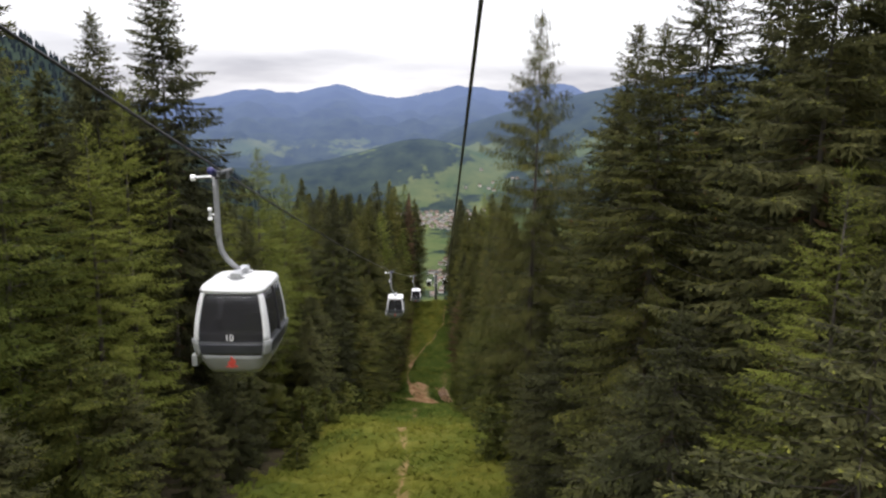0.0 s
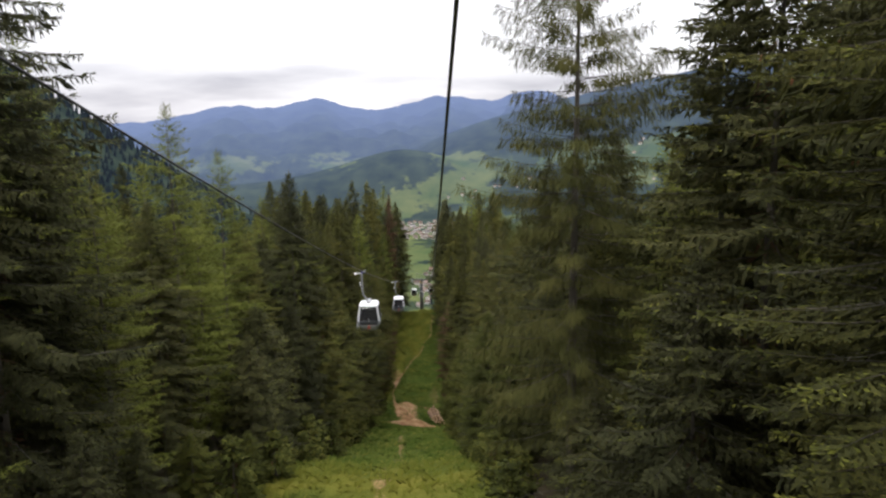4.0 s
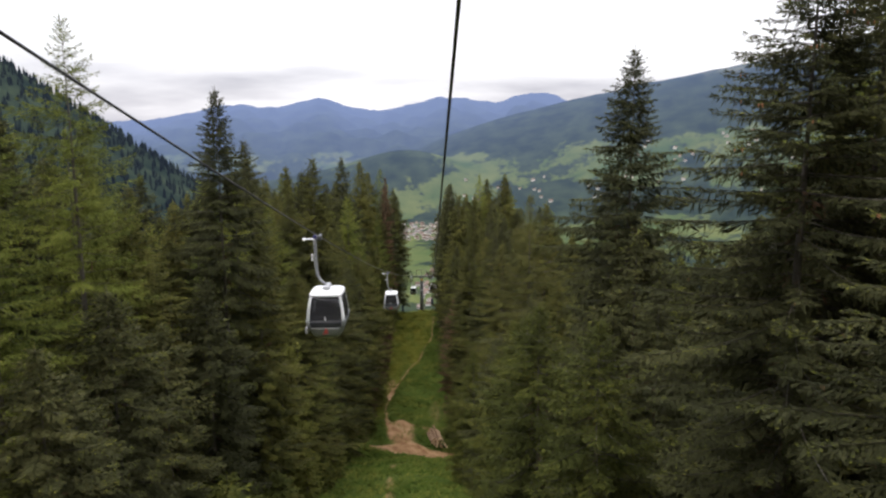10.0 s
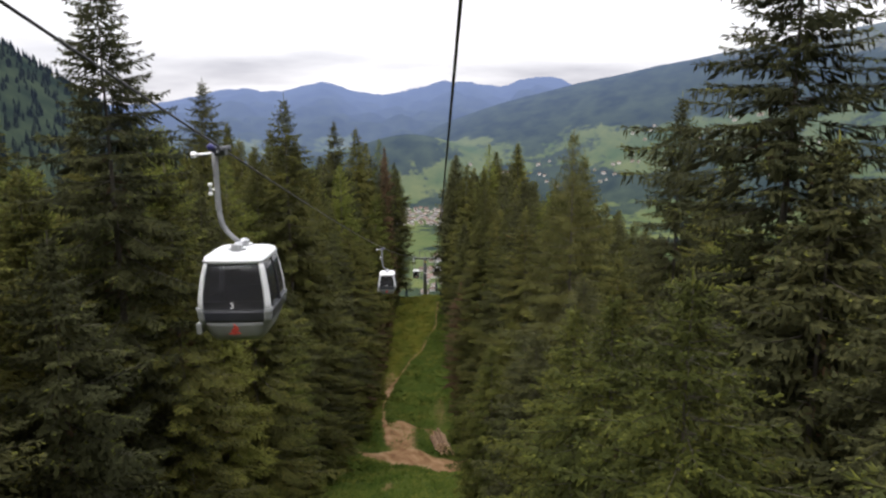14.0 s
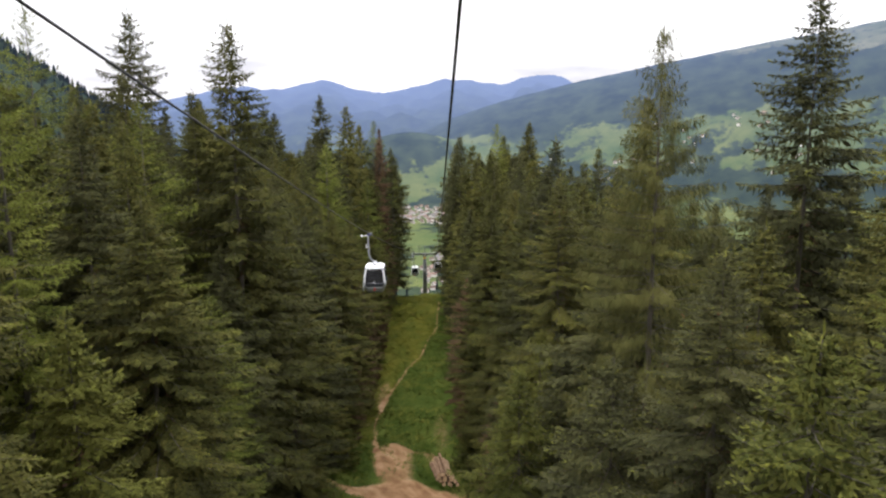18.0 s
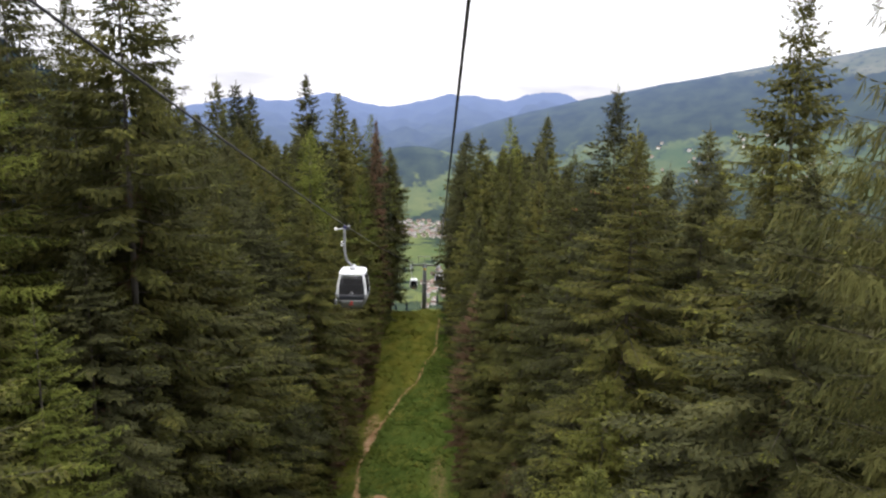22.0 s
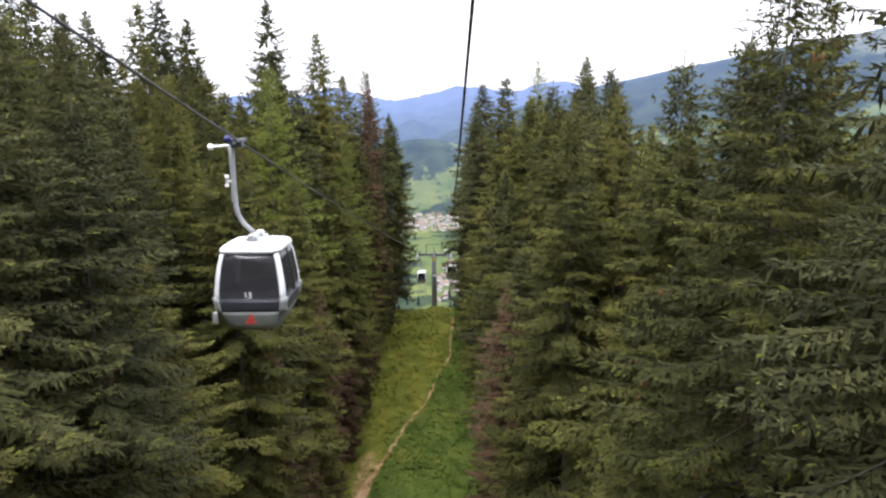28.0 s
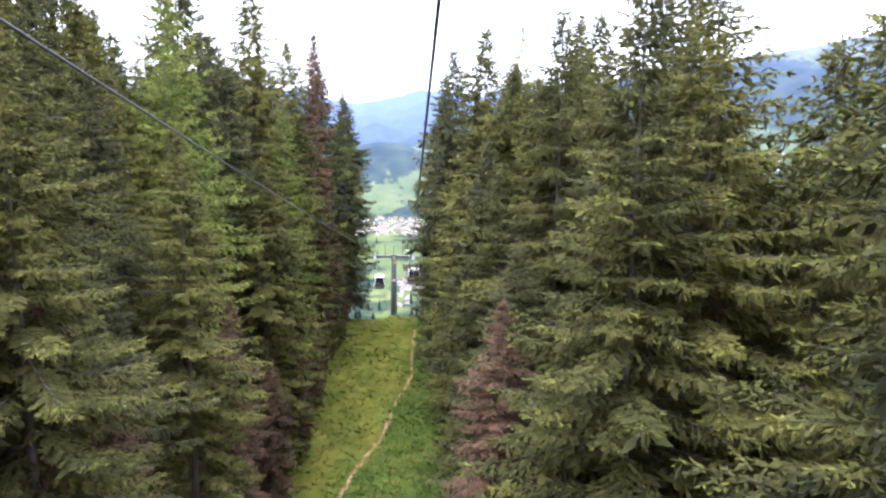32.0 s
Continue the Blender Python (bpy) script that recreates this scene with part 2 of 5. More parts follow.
# far landscape: woods, meadows and bare tops, with blue distance haze painted on as a glow
def landscape_material():
    m = bpy.data.materials.new("far_landscape")
    m.use_nodes = True
    n, k = m.node_tree.nodes, m.node_tree.links
    b = n["Principled BSDF"]
    b.inputs["Roughness"].default_value = 1.0
    b.inputs["Specular IOR Level"].default_value = 0.0
    co = n.new("ShaderNodeTexCoord")

    def tex(scale, detail=8):
        t = n.new("ShaderNodeTexNoise")
        t.inputs["Scale"].default_value = scale
        t.inputs["Detail"].default_value = detail
        t.inputs["Roughness"].default_value = 0.62
        k.new(co.outputs["Object"], t.inputs["Vector"])
        return t

    def ramp(t, lo, hi, a, c):
        r = n.new("ShaderNodeValToRGB")
        e = r.color_ramp.elements
        e[0].position, e[1].position = lo, hi
        e[0].color, e[1].color = (*a, 1), (*c, 1)
        k.new(t.outputs["Fac"], r.inputs["Fac"])
        return r.outputs["Color"]

    woods = ramp(tex(0.012), 0.36, 0.66, (0.009, 0.016, 0.010), (0.030, 0.042, 0.022))
    meadow = ramp(tex(0.006), 0.35, 0.65, (0.038, 0.060, 0.018), (0.090, 0.102, 0.034))
    tops = ramp(tex(0.01), 0.35, 0.65, (0.05, 0.062, 0.03), (0.11, 0.11, 0.07))
    colour = woods
    edge = tex(0.035)
    for name, c in (("meadow", meadow), ("tops", tops)):
        a = n.new("ShaderNodeAttribute")
        a.attribute_name = name
        s = n.new("ShaderNodeMath")
        s.operation = "ADD"
        k.new(a.outputs["Fac"], s.inputs[0])
        k.new(edge.outputs["Fac"], s.inputs[1])
        lim = n.new("ShaderNodeMapRange")
        lim.inputs["From Min"].default_value = 0.93
        lim.inputs["From Max"].default_value = 1.07
        k.new(s.outputs[0], lim.inputs["Value"])
        x = n.new("ShaderNodeMix")
        x.data_type = "RGBA"
        k.new(lim.outputs["Result"], x.inputs["Factor"])
        k.new(colour, x.inputs["A"])
        k.new(c, x.inputs["B"])
        colour = x.outputs["Result"]
    k.new(colour, b.inputs["Base Color"])
    # painted haze: blue emission mixed over the surface colour by distance
    haze = n.new("ShaderNodeAttribute")
    haze.attribute_name = "haze"
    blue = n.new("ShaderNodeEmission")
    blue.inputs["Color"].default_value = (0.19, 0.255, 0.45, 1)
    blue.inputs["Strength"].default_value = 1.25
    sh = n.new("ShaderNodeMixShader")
    k.new(haze.outputs["Fac"], sh.inputs["Fac"])
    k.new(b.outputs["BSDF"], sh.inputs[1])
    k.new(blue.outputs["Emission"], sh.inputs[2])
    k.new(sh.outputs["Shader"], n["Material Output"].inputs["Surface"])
    return m


# ---------------------------------------------------------------- the lie of the land
def smooth(a, b, x):
    t = np.clip((np.asarray(x, float) - a) / (b - a), 0, 1)
    return t * t * (3 - 2 * t)


def waves(x, y, size, seed):
    """Cheap smooth unevenness from a few crossing waves, -1 to 1."""
    rs = np.random.RandomState(seed)
    out = 0 * x
    for _ in range(7):
        a, f, p = rs.uniform(0, 6.28), rs.uniform(0.6, 1.7) / size, rs.uniform(0, 6.28)
        out = out + np.sin(6.28 * f * (x * np.cos(a) + y * np.sin(a)) + p)
    return out / 4.2


PROFILE_Y = [-400, 0, 47, 58, 65, 80, 100, 120, 133, 136.5, 142, 150, 167, 195, 215, 232, 237, 245, 262, 330, 900, 1300]
PROFILE_Z = [165, 49.5, 36.3, 33.8, 31.0, 24.0, 16.5, 9.5, 4.0, 2.0, 1.2, 1.0, -0.5, -1.6, -1.8, -2.1, -3.0, -7.0, -17, -50, -290, -300]


def road_line(x):
    return 139.0 + 0.37 * (x + 3)


def base_height(x, y):
    z = np.interp(y, PROFILE_Y, PROFILE_Z) - 0.30 * np.clip(x + 3, -16, 14) * smooth(16, 4, np.abs(y - 139))
    side = np.clip(np.abs(x + 3.2) - 7.0, 0, 60)
    z = z + 0.045 * side * smooth(-60, 60, y) * smooth(300, 200, y)
    near = smooth(330, 250, y) * smooth(200, 120, np.abs(x))
    return z + near * (0.5 * waves(x, y, 14, 3) + 0.18 * waves(x, y, 4.5, 4))


def cable_height(y):
    return 63.4 - 0.296 * y + 3.636e-4 * y ** 2 - 4.71e-7 * y ** 3


TRAIL = [(0.8, 226), (0.2, 208), (-2.0, 195), (-4.8, 181), (-7.4, 168), (-7.8, 159), (-7.0, 150), (-6.0, 143)]
UPPER_TRAIL = [(-5.0, 138), (-4.2, 110), (-3.0, 80), (-3.6, 62), (-2.3, 46), (-2.0, 30), (-3.5, 10)]


def distance_to(line, x, y):
    best = np.full(np.shape(x), 1e9)
    for (ax, ay), (bx, by) in zip(line, line[1:]):
        dx, dy = bx - ax, by - ay
        t = np.clip(((x - ax) * dx + (y - ay) * dy) / (dx * dx + dy * dy), 0, 1)
        best = np.minimum(best, np.hypot(x - ax - t * dx, y - ay - t * dy))
    return best


def earth_mask(x, y):
    wob = 0.5 * waves(x, y, 9, 8)
    road = smooth(3.4, 2.0, np.abs(y - road_line(x)) + wob)
    stack = smooth(1.5, 0.4, distance_to([(-5, 151), (-1, 150.5), (0.9, 147)], x, y) + 0.5 * wob) * 0.5
    yard = smooth(1.0, 0.35, np.hypot((x + 5.0) / 3.8, (y - 146.5) / 7.5) + 0.3 * wob) * 0.66
    bank = smooth(1.0, 0.3, np.hypot((x - 0.6) / 2.2, (y - 158) / 13) + 0.3 * wob) * 0.42
    trail = smooth(0.46, 0.08, distance_to(TRAIL, x, y) + 0.2 * wob) * 0.62
    patch = smooth(1.0, 0.3, np.hypot((x + 7.6) / 1.4, (y - 172) / 9) + 0.3 * wob) * 0.5
    upper = smooth(0.8, 0.1, distance_to(UPPER_TRAIL, x, y) + 0.7 * wob) * 0.5
    return np.clip(road + yard + stack + bank + trail + upper + patch, 0, 1)


def worn_mask(x, y):
    """Trodden, yellowed grass on the side of the trail away from the herbs."""
    line = np.interp(y, [q for _, q in TRAIL[::-1]], [p for p, _ in TRAIL[::-1]])
    return 0.8 * smooth(0.8, -0.8, x - line + 0.9 * waves(x, y, 8, 61)) * smooth(148, 158, y) * (0.75 + 0.25 * waves(x, y, 5, 62)) + (0.6 + 0.3 * waves(x, y, 10, 63)) * smooth(72, 60, y)


def clearing(x, y):
    """How far inside the cleared strip under the lift a place lies, 1 to 0."""
    mid = -3.2 + 0.5 * np.sin(y / 17.0)
    return smooth(9.0, 6.2, np.abs(x - mid) + 0.7 * waves(x, y, 7, 71))


def grid_mesh(name, xs, ys, height, masks, mat):
    X, Y = np.meshgrid(xs, ys)
    Z = height(X, Y)
    nx, ny = len(xs), len(ys)
    me = bpy.data.meshes.new(name)
    idx = np.arange(nx * ny).reshape(ny, nx)
    quads = np.stack([idx[:-1, :-1], idx[:-1, 1:], idx[1:, 1:], idx[1:, :-1]], -1).reshape(-1, 4)
    fill_mesh(me, np.stack([X, Y, Z], -1).reshape(-1, 3), quads)
    for key, fn in masks.items():
        at = me.attributes.new(key, "FLOAT", "POINT")
        at.data.foreach_set("value", fn(X, Y).reshape(-1).astype(np.float32))
    me.materials.append(mat)
    me.polygons.foreach_set("use_smooth", np.ones(len(me.polygons), bool))
    return me


def fill_mesh(me, verts, quads):
    me.vertices.add(len(verts))
    me.vertices.foreach_set("co", np.asarray(verts, np.float32).reshape(-1))
    me.loops.add(quads.size)
    me.loops.foreach_set("vertex_index", quads.reshape(-1).astype(np.int32))
    me.polygons.add(len(quads))
    me.polygons.foreach_set("loop_start", np.arange(0, quads.size, quads.shape[1], dtype=np.int32))
    me.update(calc_edges=True)
    me.validate()


def soft_normals(me, facing):
    """Shade a mass of small blades like one soft volume: facing gives a direction for each quad."""
    me.polygons.foreach_set("use_smooth", np.ones(len(me.polygons), bool))
    facing = facing / (np.linalg.norm(facing, axis=1)[:, None] + 1e-9)
    me.normals_split_custom_set(np.repeat(facing, 4, axis=0).tolist())


def turn_towards(V, facing):
    """Wind each quad so that it faces its direction."""
    Q = V.reshape(-1, 4, 3)
    n = np.cross(Q[:, 2] - Q[:, 0], Q[:, 3] - Q[:, 1])
    back = (n * facing).sum(1) < 0
    Q[back] = Q[back][:, ::-1]
    return Q.reshape(-1, 3)


def graded(lo, hi, fine_lo, fine_hi, fine, coarse):
    return np.concatenate([np.linspace(lo, fine_lo, max(2, int((fine_lo - lo) / coarse)), endpoint=False),
                           np.linspace(fine_lo, fine_hi, int((fine_hi - fine_lo) / fine), endpoint=False),
                           np.linspace(fine_hi, hi, max(2, int((hi - fine_hi) / coarse)))])


# forest-floor litter; its inner edge also paints the shaded verge of the grass
ground = new("ground", grid_mesh("ground", graded(-180, 180, -15, 8, 0.42, 5.0), graded(-80, 340, 10, 240, 0.6, 4.0), base_height,
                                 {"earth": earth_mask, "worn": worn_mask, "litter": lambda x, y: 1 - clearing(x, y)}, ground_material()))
tagged(ground, "steep grassy clearing with earth track below dark forest", "ground", kind="structure")


def landscape_height(x, y):
    r = np.hypot(x, y - 60)
    az = np.degrees(np.arctan2(x, y - 60)) + 0.8
    eye = 48.0

    def crest(el, at, foot, width):
        top = eye + at * np.tan(np.radians(el))
        up = smooth(foot, at, r) ** 0.9
        down = 1 - smooth(at, at + width, r)
        return -300 + (top + 300) * up * down

    rough = waves(x, y, 420, 11) * 0.6 + waves(x, y, 130, 12) * 0.3
    z = np.interp(y, PROFILE_Y, PROFILE_Z) + 0 * x
    z = np.where(y < 330, z - 3.0 * smooth(600, 150, r), z)
    hill_el = -5.1 + 1.73 * np.sqrt(np.clip(az + 3, 0.0, 60)) - 3.0 * smooth(-1, -6, az)
    hill = crest(hill_el + 0.12 * rough, 3500, 2350 - 6 * np.clip(az, 0, 30), 1200)
    bump = lambda c, w: np.exp(-((az - c) / w) ** 2)
    far_el = 0.65 + 0.25 * bump(-7.3, 0.9) + 0.8 * bump(-7.8, 3.0) + 0.95 * bump(1.5, 2.6) + 0.45 * bump(4.2, 1.7) + 1.35 * bump(9.0, 3.0) + 0.5 * bump(-14, 2.2) - 0.6 * smooth(-15, -21, az) + 0.10 * np.abs(waves(az * 30, 0 * az, 70, 5)) + 0.09 * np.abs(waves(az * 30, 0 * az, 25, 6)) + 0.05 * np.abs(waves(az * 30, 0 * az, 9, 7))
    far = crest(far_el, 4650, 2700, 800) + (30 * rough + 40 * (np.abs(waves(x, y, 330, 14)) - 0.4)) * smooth(2800, 3300, r) * smooth(4650, 4200, r)
    mid = crest(-4.0 + 1.8 * bump(-1.0, 5.0) - 0.6 * smooth(-6, -14, az), 2950, 2450, 900)
    left_el = np.clip(-2.9 + 0.72 * (-19.0 - az), -9, 4.4)
    left = crest(left_el + 0.2 * rough, 1900, 900, 900)
    land = np.maximum.reduce([hill, far, mid, np.where(az < -8, left, -300)])
    ahead = smooth(70, 55, np.abs(az))
    z = np.maximum(z, np.where(r > 500, -300 + (land + 300) * ahead, -1e4))
    return z


def meadow_mask(x, y):
    r = np.hypot(x, y - 60)
    az = np.degrees(np.arctan2(x, y - 60))
    z = landscape_height(x, y)
    el = np.degrees(np.arctan2(z - 48, r))
    patch = waves(x, y, 380, 21) * 0.5 + waves(x, y, 150, 22) * 0.42 + waves(x, y, 60, 23) * 0.2
    low = smooth(0.5, -0.4, el + 2.9 - 0.10 * az) * smooth(-5, -2.5, az)
    low = low * (1 - smooth(3.5, 6.5, az) * smooth(-4.6, -5.3, el + 0.5 * waves(x, y, 300, 24)))
    valley = smooth(-6.5, -8.0, el) * smooth(900, 1300, r)
    belts = smooth(85, 55, np.abs(r - 1905 + 25 * waves(x, y, 260, 52))) + smooth(1700, 1650, r + 25 * waves(x, y, 200, 53)) + smooth(60, 30, np.abs(r - 2120 + 25 * waves(x, y, 200, 54))) * smooth(-1.0, -2.0, az) + smooth(70, 40, np.abs(r - 2520))
    valley = valley * (1 - 0.9 * np.clip(belts, 0, 1))
    west = smooth(-2.0, -2.5, el) * smooth(-4.2, -3.2, el) * smooth(-3, -7, az) * smooth(2600, 2750, r)
    m = np.maximum.reduce([low, valley, 0.8 * west]) * 0.47 + 0.46 * patch * (np.maximum.reduce([low, valley, west]) > 0.05)
    return np.clip(m + 0.12, 0, 1) * (r > 800)


def tops_mask(x, y):
    r = np.hypot(x, y - 60)
    z = landscape_height(x, y)
    el = np.degrees(np.arctan2(z - 48, r))
    return 0.58 * smooth(2.7, 3.9, el + 0.5 * waves(x, y, 260, 31)) * (r > 2500) + 0.5 * smooth(1.2, 2.6, el) * (r > 4000)


# share of the painted haze glow, growing with distance
def haze_mask(x, y):
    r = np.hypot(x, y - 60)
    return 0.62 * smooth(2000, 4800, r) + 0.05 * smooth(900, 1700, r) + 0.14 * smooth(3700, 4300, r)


def landscape():
    az = np.radians(np.concatenate([np.linspace(-180, -45, 46, endpoint=False), np.linspace(-45, 45, 300, endpoint=False), np.linspace(45, 180, 46)]))
    r = np.concatenate([np.geomspace(150, 1200, 45, endpoint=False), np.linspace(1200, 4950, 120)])
    A, Rr = np.meshgrid(az, r)
    X, Y = Rr * np.sin(A), 60 + Rr * np.cos(A)
    n_a, n_r = len(az), len(r)
    me = bpy.data.meshes.new("backdrop")
    idx = np.arange(n_a * n_r).reshape(n_r, n_a)
    quads = np.stack([idx[:-1, :-1], idx[1:, :-1], idx[1:, 1:], idx[:-1, 1:]], -1).reshape(-1, 4)
    fill_mesh(me, np.stack([X, Y, landscape_height(X, Y)], -1).reshape(-1, 3), quads)
    for key, fn in (("meadow", meadow_mask), ("tops", tops_mask), ("haze", haze_mask)):
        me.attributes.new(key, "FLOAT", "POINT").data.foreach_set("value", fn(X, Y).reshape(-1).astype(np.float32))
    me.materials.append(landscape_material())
    me.polygons.foreach_set("use_smooth", np.ones(len(me.polygons), bool))
    return tagged(new("backdrop", me), "hazy blue mountains above a green valley with meadows", "landscape", kind="structure")


landscape()


# ---------------------------------------------------------------- small helpers for meshes
def part(name, bm, mat, parent, label="", smooth_faces=False):
    me = bm
    if isinstance(bm, bmesh.types.BMesh):
        me = bpy.data.meshes.new(name)
        bm.to_mesh(me)
        bm.free()
        if smooth_faces:
            me.polygons.foreach_set("use_smooth", np.ones(len(me.polygons), bool))
    if mat and not me.materials:
        me.materials.append(mat)
    ob = new(name, me)
    ob.parent = parent
    if label:
        ob["label"] = label
    return ob


def box(bm, lo, hi, bevel=0.0):
    made = bmesh.ops.create_cube(bm, size=1.0)["verts"]
    for v in made:
        for i in range(3):
            v.co[i] = lo[i] + (v.co[i] + 0.5) * (hi[i] - lo[i])
    if bevel:
        edges = list({e for v in made for e in v.link_edges})
        bmesh.ops.bevel(bm, geom=edges, offset=bevel, segments=2, affect="EDGES", profile=0.7)
    return bm


def tube(bm, points, radii, sides=8, cap=True):
    """A round bar along points; one radius for all, or one for each point."""
    pts = [Vector(p) for p in points]
    if not isinstance(radii, (list, tuple)):
        radii = [radii] * len(pts)
    rings = []
    for i, p in enumerate(pts):
        d = (pts[min(i + 1, len(pts) - 1)] - pts[max(i - 1, 0)]).normalized()
        side = d.cross(Vector((0.13, 0.2, 1)) if abs(d.z) < 0.9 else Vector((0, 1, 0))).normalized()
        up = side.cross(d)
        rings.append([bm.verts.new(p + radii[i] * (math.cos(6.2832 * k / sides) * side + math.sin(6.2832 * k / sides) * up)) for k in range(sides)])
    for a, b in zip(rings, rings[1:]):
        for k in range(sides):
            bm.faces.new((a[k], a[(k + 1) % sides], b[(k + 1) % sides], b[k]))
    if cap:
        bm.faces.new(rings[0][::-1])
        bm.faces.new(rings[-1])
    return bm


def hold(name, m, label, category, group=""):
    e = new(name)
    e.empty_display_size = 0.3
    e.matrix_world = m
    return tagged(e, label, category, group)


# ---------------------------------------------------------------- conifers
def shoots(pos, way, size, half, tilt, rs):
    """Needle-covered shoots: small pointed lozenges, slightly bowed upwards."""
    n = len(pos)
    up = np.tile([0, 0, 1.0], (n, 1)) + rs.normal(0, tilt, (n, 3))
    side = np.cross(way, up)
    side /= np.linalg.norm(side, axis=1)[:, None] + 1e-9
    nor = np.cross(side, way)
    w = (half * rs.uniform(0.75, 1.25, n))[:, None]
    s = np.asarray(size)[:, None]
    mid = pos + way * s * rs.uniform(0.45, 0.65, n)[:, None] - nor * s * 0.05
    end = pos + way * s + nor * s * rs.uniform(-0.05, 0.2, n)[:, None]
    return np.stack([pos, mid + side * w, end, mid - side * w], 1).reshape(-1, 3)


def unit(v):
    return v / (np.linalg.norm(v, axis=1)[:, None] + 1e-9)


# by distance: whorl gap, twig gap along a limb, shoot gap along a twig, shoot length, shoot half width
FINENESS = {2: (0.50, 0.21, 0.105, 0.130, 0.023), 1: (0.55, 0.25, 0.145, 0.175, 0.030), 0: (0.66, 0.36, 0.26, 0.27, 0.050)}


def conifer(seed, height, reach, detail, style="spruce", bare=0.1):
    """Trunk and limbs, the crown of needle shoots and, on near spruces, the hanging cones, as three meshes."""
    rs = np.random.RandomState(seed)
    airy = style in ("larch", "thin")
    gap, step, ds, sl, sw = FINENESS[detail]
    gap *= (1.05 if airy else 1.0) * (0.72 if height < 16 else 1.0)
    if airy:
        sl, sw = sl * 0.95, sw * (0.62 if style == "thin" else 0.85)
    zs, z = [], bare * height
    while z < height * 0.985:
        zs.append(z + rs.uniform(-0.12, 0.12) * gap)
        z += gap * (0.5 + 0.5 * min(1.0, (height - z) / height / 0.3))
    zs = np.array(zs)
    per = 6
    z0 = np.repeat(zs, per) + rs.uniform(-0.2, 0.2, len(zs) * per) * gap
    az = np.tile(np.arange(per) * 6.2832 / per, len(zs)) + np.repeat(rs.uniform(0, 6.2832, len(zs)), per) + rs.normal(0, 0.25, len(z0))
    u = np.clip((height - z0) / height, 0.004, 1)
    spread = np.minimum(1.0, (u / 0.35) ** 0.86) * (1 - 0.25 * smooth(0.72, 1.0, u))
    lop = 1 + 0.16 * np.sin(az * 2 + rs.uniform(0, 6)) * np.sin(z0 * 0.45 + rs.uniform(0, 6)) + 0.12 * np.sin(az + z0 * 0.9 + rs.uniform(0, 6))
    ln = reach * spread * lop * rs.uniform(0.74, 1.10, len(z0)) * np.where(rs.uniform(size=len(z0)) < 0.06, 1.2, 1.0) + 0.05
    keep = rs.uniform(size=len(z0)) > (0.03 + 0.09 * (u > 0.25) if not airy else 0.24 if style == "thin" else 0.16)
    z0, az, u, ln = z0[keep], az[keep], u[keep], ln[keep]
    n = len(z0)
    rise = np.interp(u, [0, 0.03, 0.09, 0.22, 0.5, 1.0], [0.70, 0.34, 0.12, -0.02, -0.26, -0.42]) + rs.normal(0, 0.07, n)
    bend = np.interp(u, [0, 0.2, 1], [0.0, 0.08, 0.24]) + rs.normal(0, 0.035, n)
    if airy:
        rise = np.interp(u, [0, 0.1, 0.4, 1.0], [0.8, 0.25, -0.04, -0.25]) + rs.normal(0, 0.10, n)
        bend = 0.10 + rs.normal(0, 0.07, n)
    out = np.stack([np.cos(az), np.sin(az), 0 * az], 1)
    lat = np.stack([-np.sin(az), np.cos(az), 0 * az], 1)
    # where the twigs leave the limbs
    cnt = np.maximum(3, (ln / step).astype(int))
    b = np.repeat(np.arange(n), cnt)
    k = np.arange(len(b)) - np.repeat(np.cumsum(cnt) - cnt, cnt)
    s = (k + rs.uniform(0.2, 0.8, len(b))) / cnt[b]
    inner = 0.05 + 0.10 * (ln[b] > 1.4)
    s = inner + (1 - inner) * s
    L = ln[b]
    at = np.stack([0 * s, 0 * s, z0[b]], 1) + out[b] * (L * s)[:, None]
    at[:, 2] += L * (rise[b] * s + bend[b] * s * s)
    tan = out[b].copy()
    tan[:, 2] = rise[b] + 2 * bend[b] * s
    tan = unit(tan)
    verts, fresh_lit, limb = [], [], []

    def add(v, is_fresh_lit, of):
        verts.append(v)
        fresh_lit.append(np.broadcast_to(is_fresh_lit, (len(v) // 4,)))
        limb.append(of)

    droop = 0.50 if style == "thin" else 0.32 if airy else 0.15
    outer = np.clip((s - 0.45) / 0.55, 0, 1)
    little = np.clip(0.35 + 0.65 * L / 1.3, 0.4, 1.0)
    for sgn in (-1, 1):
        turn = rs.uniform(0.70, 1.10, len(b))
        way = tan * np.cos(turn)[:, None] + sgn * lat[b] * np.sin(turn)[:, None]
        way[:, 2] -= rs.uniform(0, 2 * droop, len(b)) + droop * 0.5 * (u[b] > 0.15)
        way = unit(way)
        size = (0.10 + 0.30 * L * (1 - s) ** 0.7 * np.clip(s * 4, 0.4, 1)) * rs.uniform(0.7, 1.2, len(b))
        size = np.clip(size, 0.08, 0.62) * little
        add(shoots(at, way, size * 1.05, ({2: 0.016, 1: 0.026, 0: 0.055}[detail] + 0.03 * size) * (0.35 if style == "thin" else 0.6 if airy else 1.0), 0.5, rs), False, b)
        # short shoots on both sides of each twig
        rows = np.nonzero(s > (0.22 if detail == 2 else 0.1))[0]
        m = np.maximum(1, np.round(size[rows] / ds).astype(int))
        i = np.repeat(rows, m)
        f = (np.arange(len(i)) - np.repeat(np.cumsum(m) - m, m) + rs.uniform(0.1, 0.9, len(i))) / np.repeat(m, m)
        o = unit(np.cross(way[i], np.tile([0, 0, 1.0], (len(i), 1))))
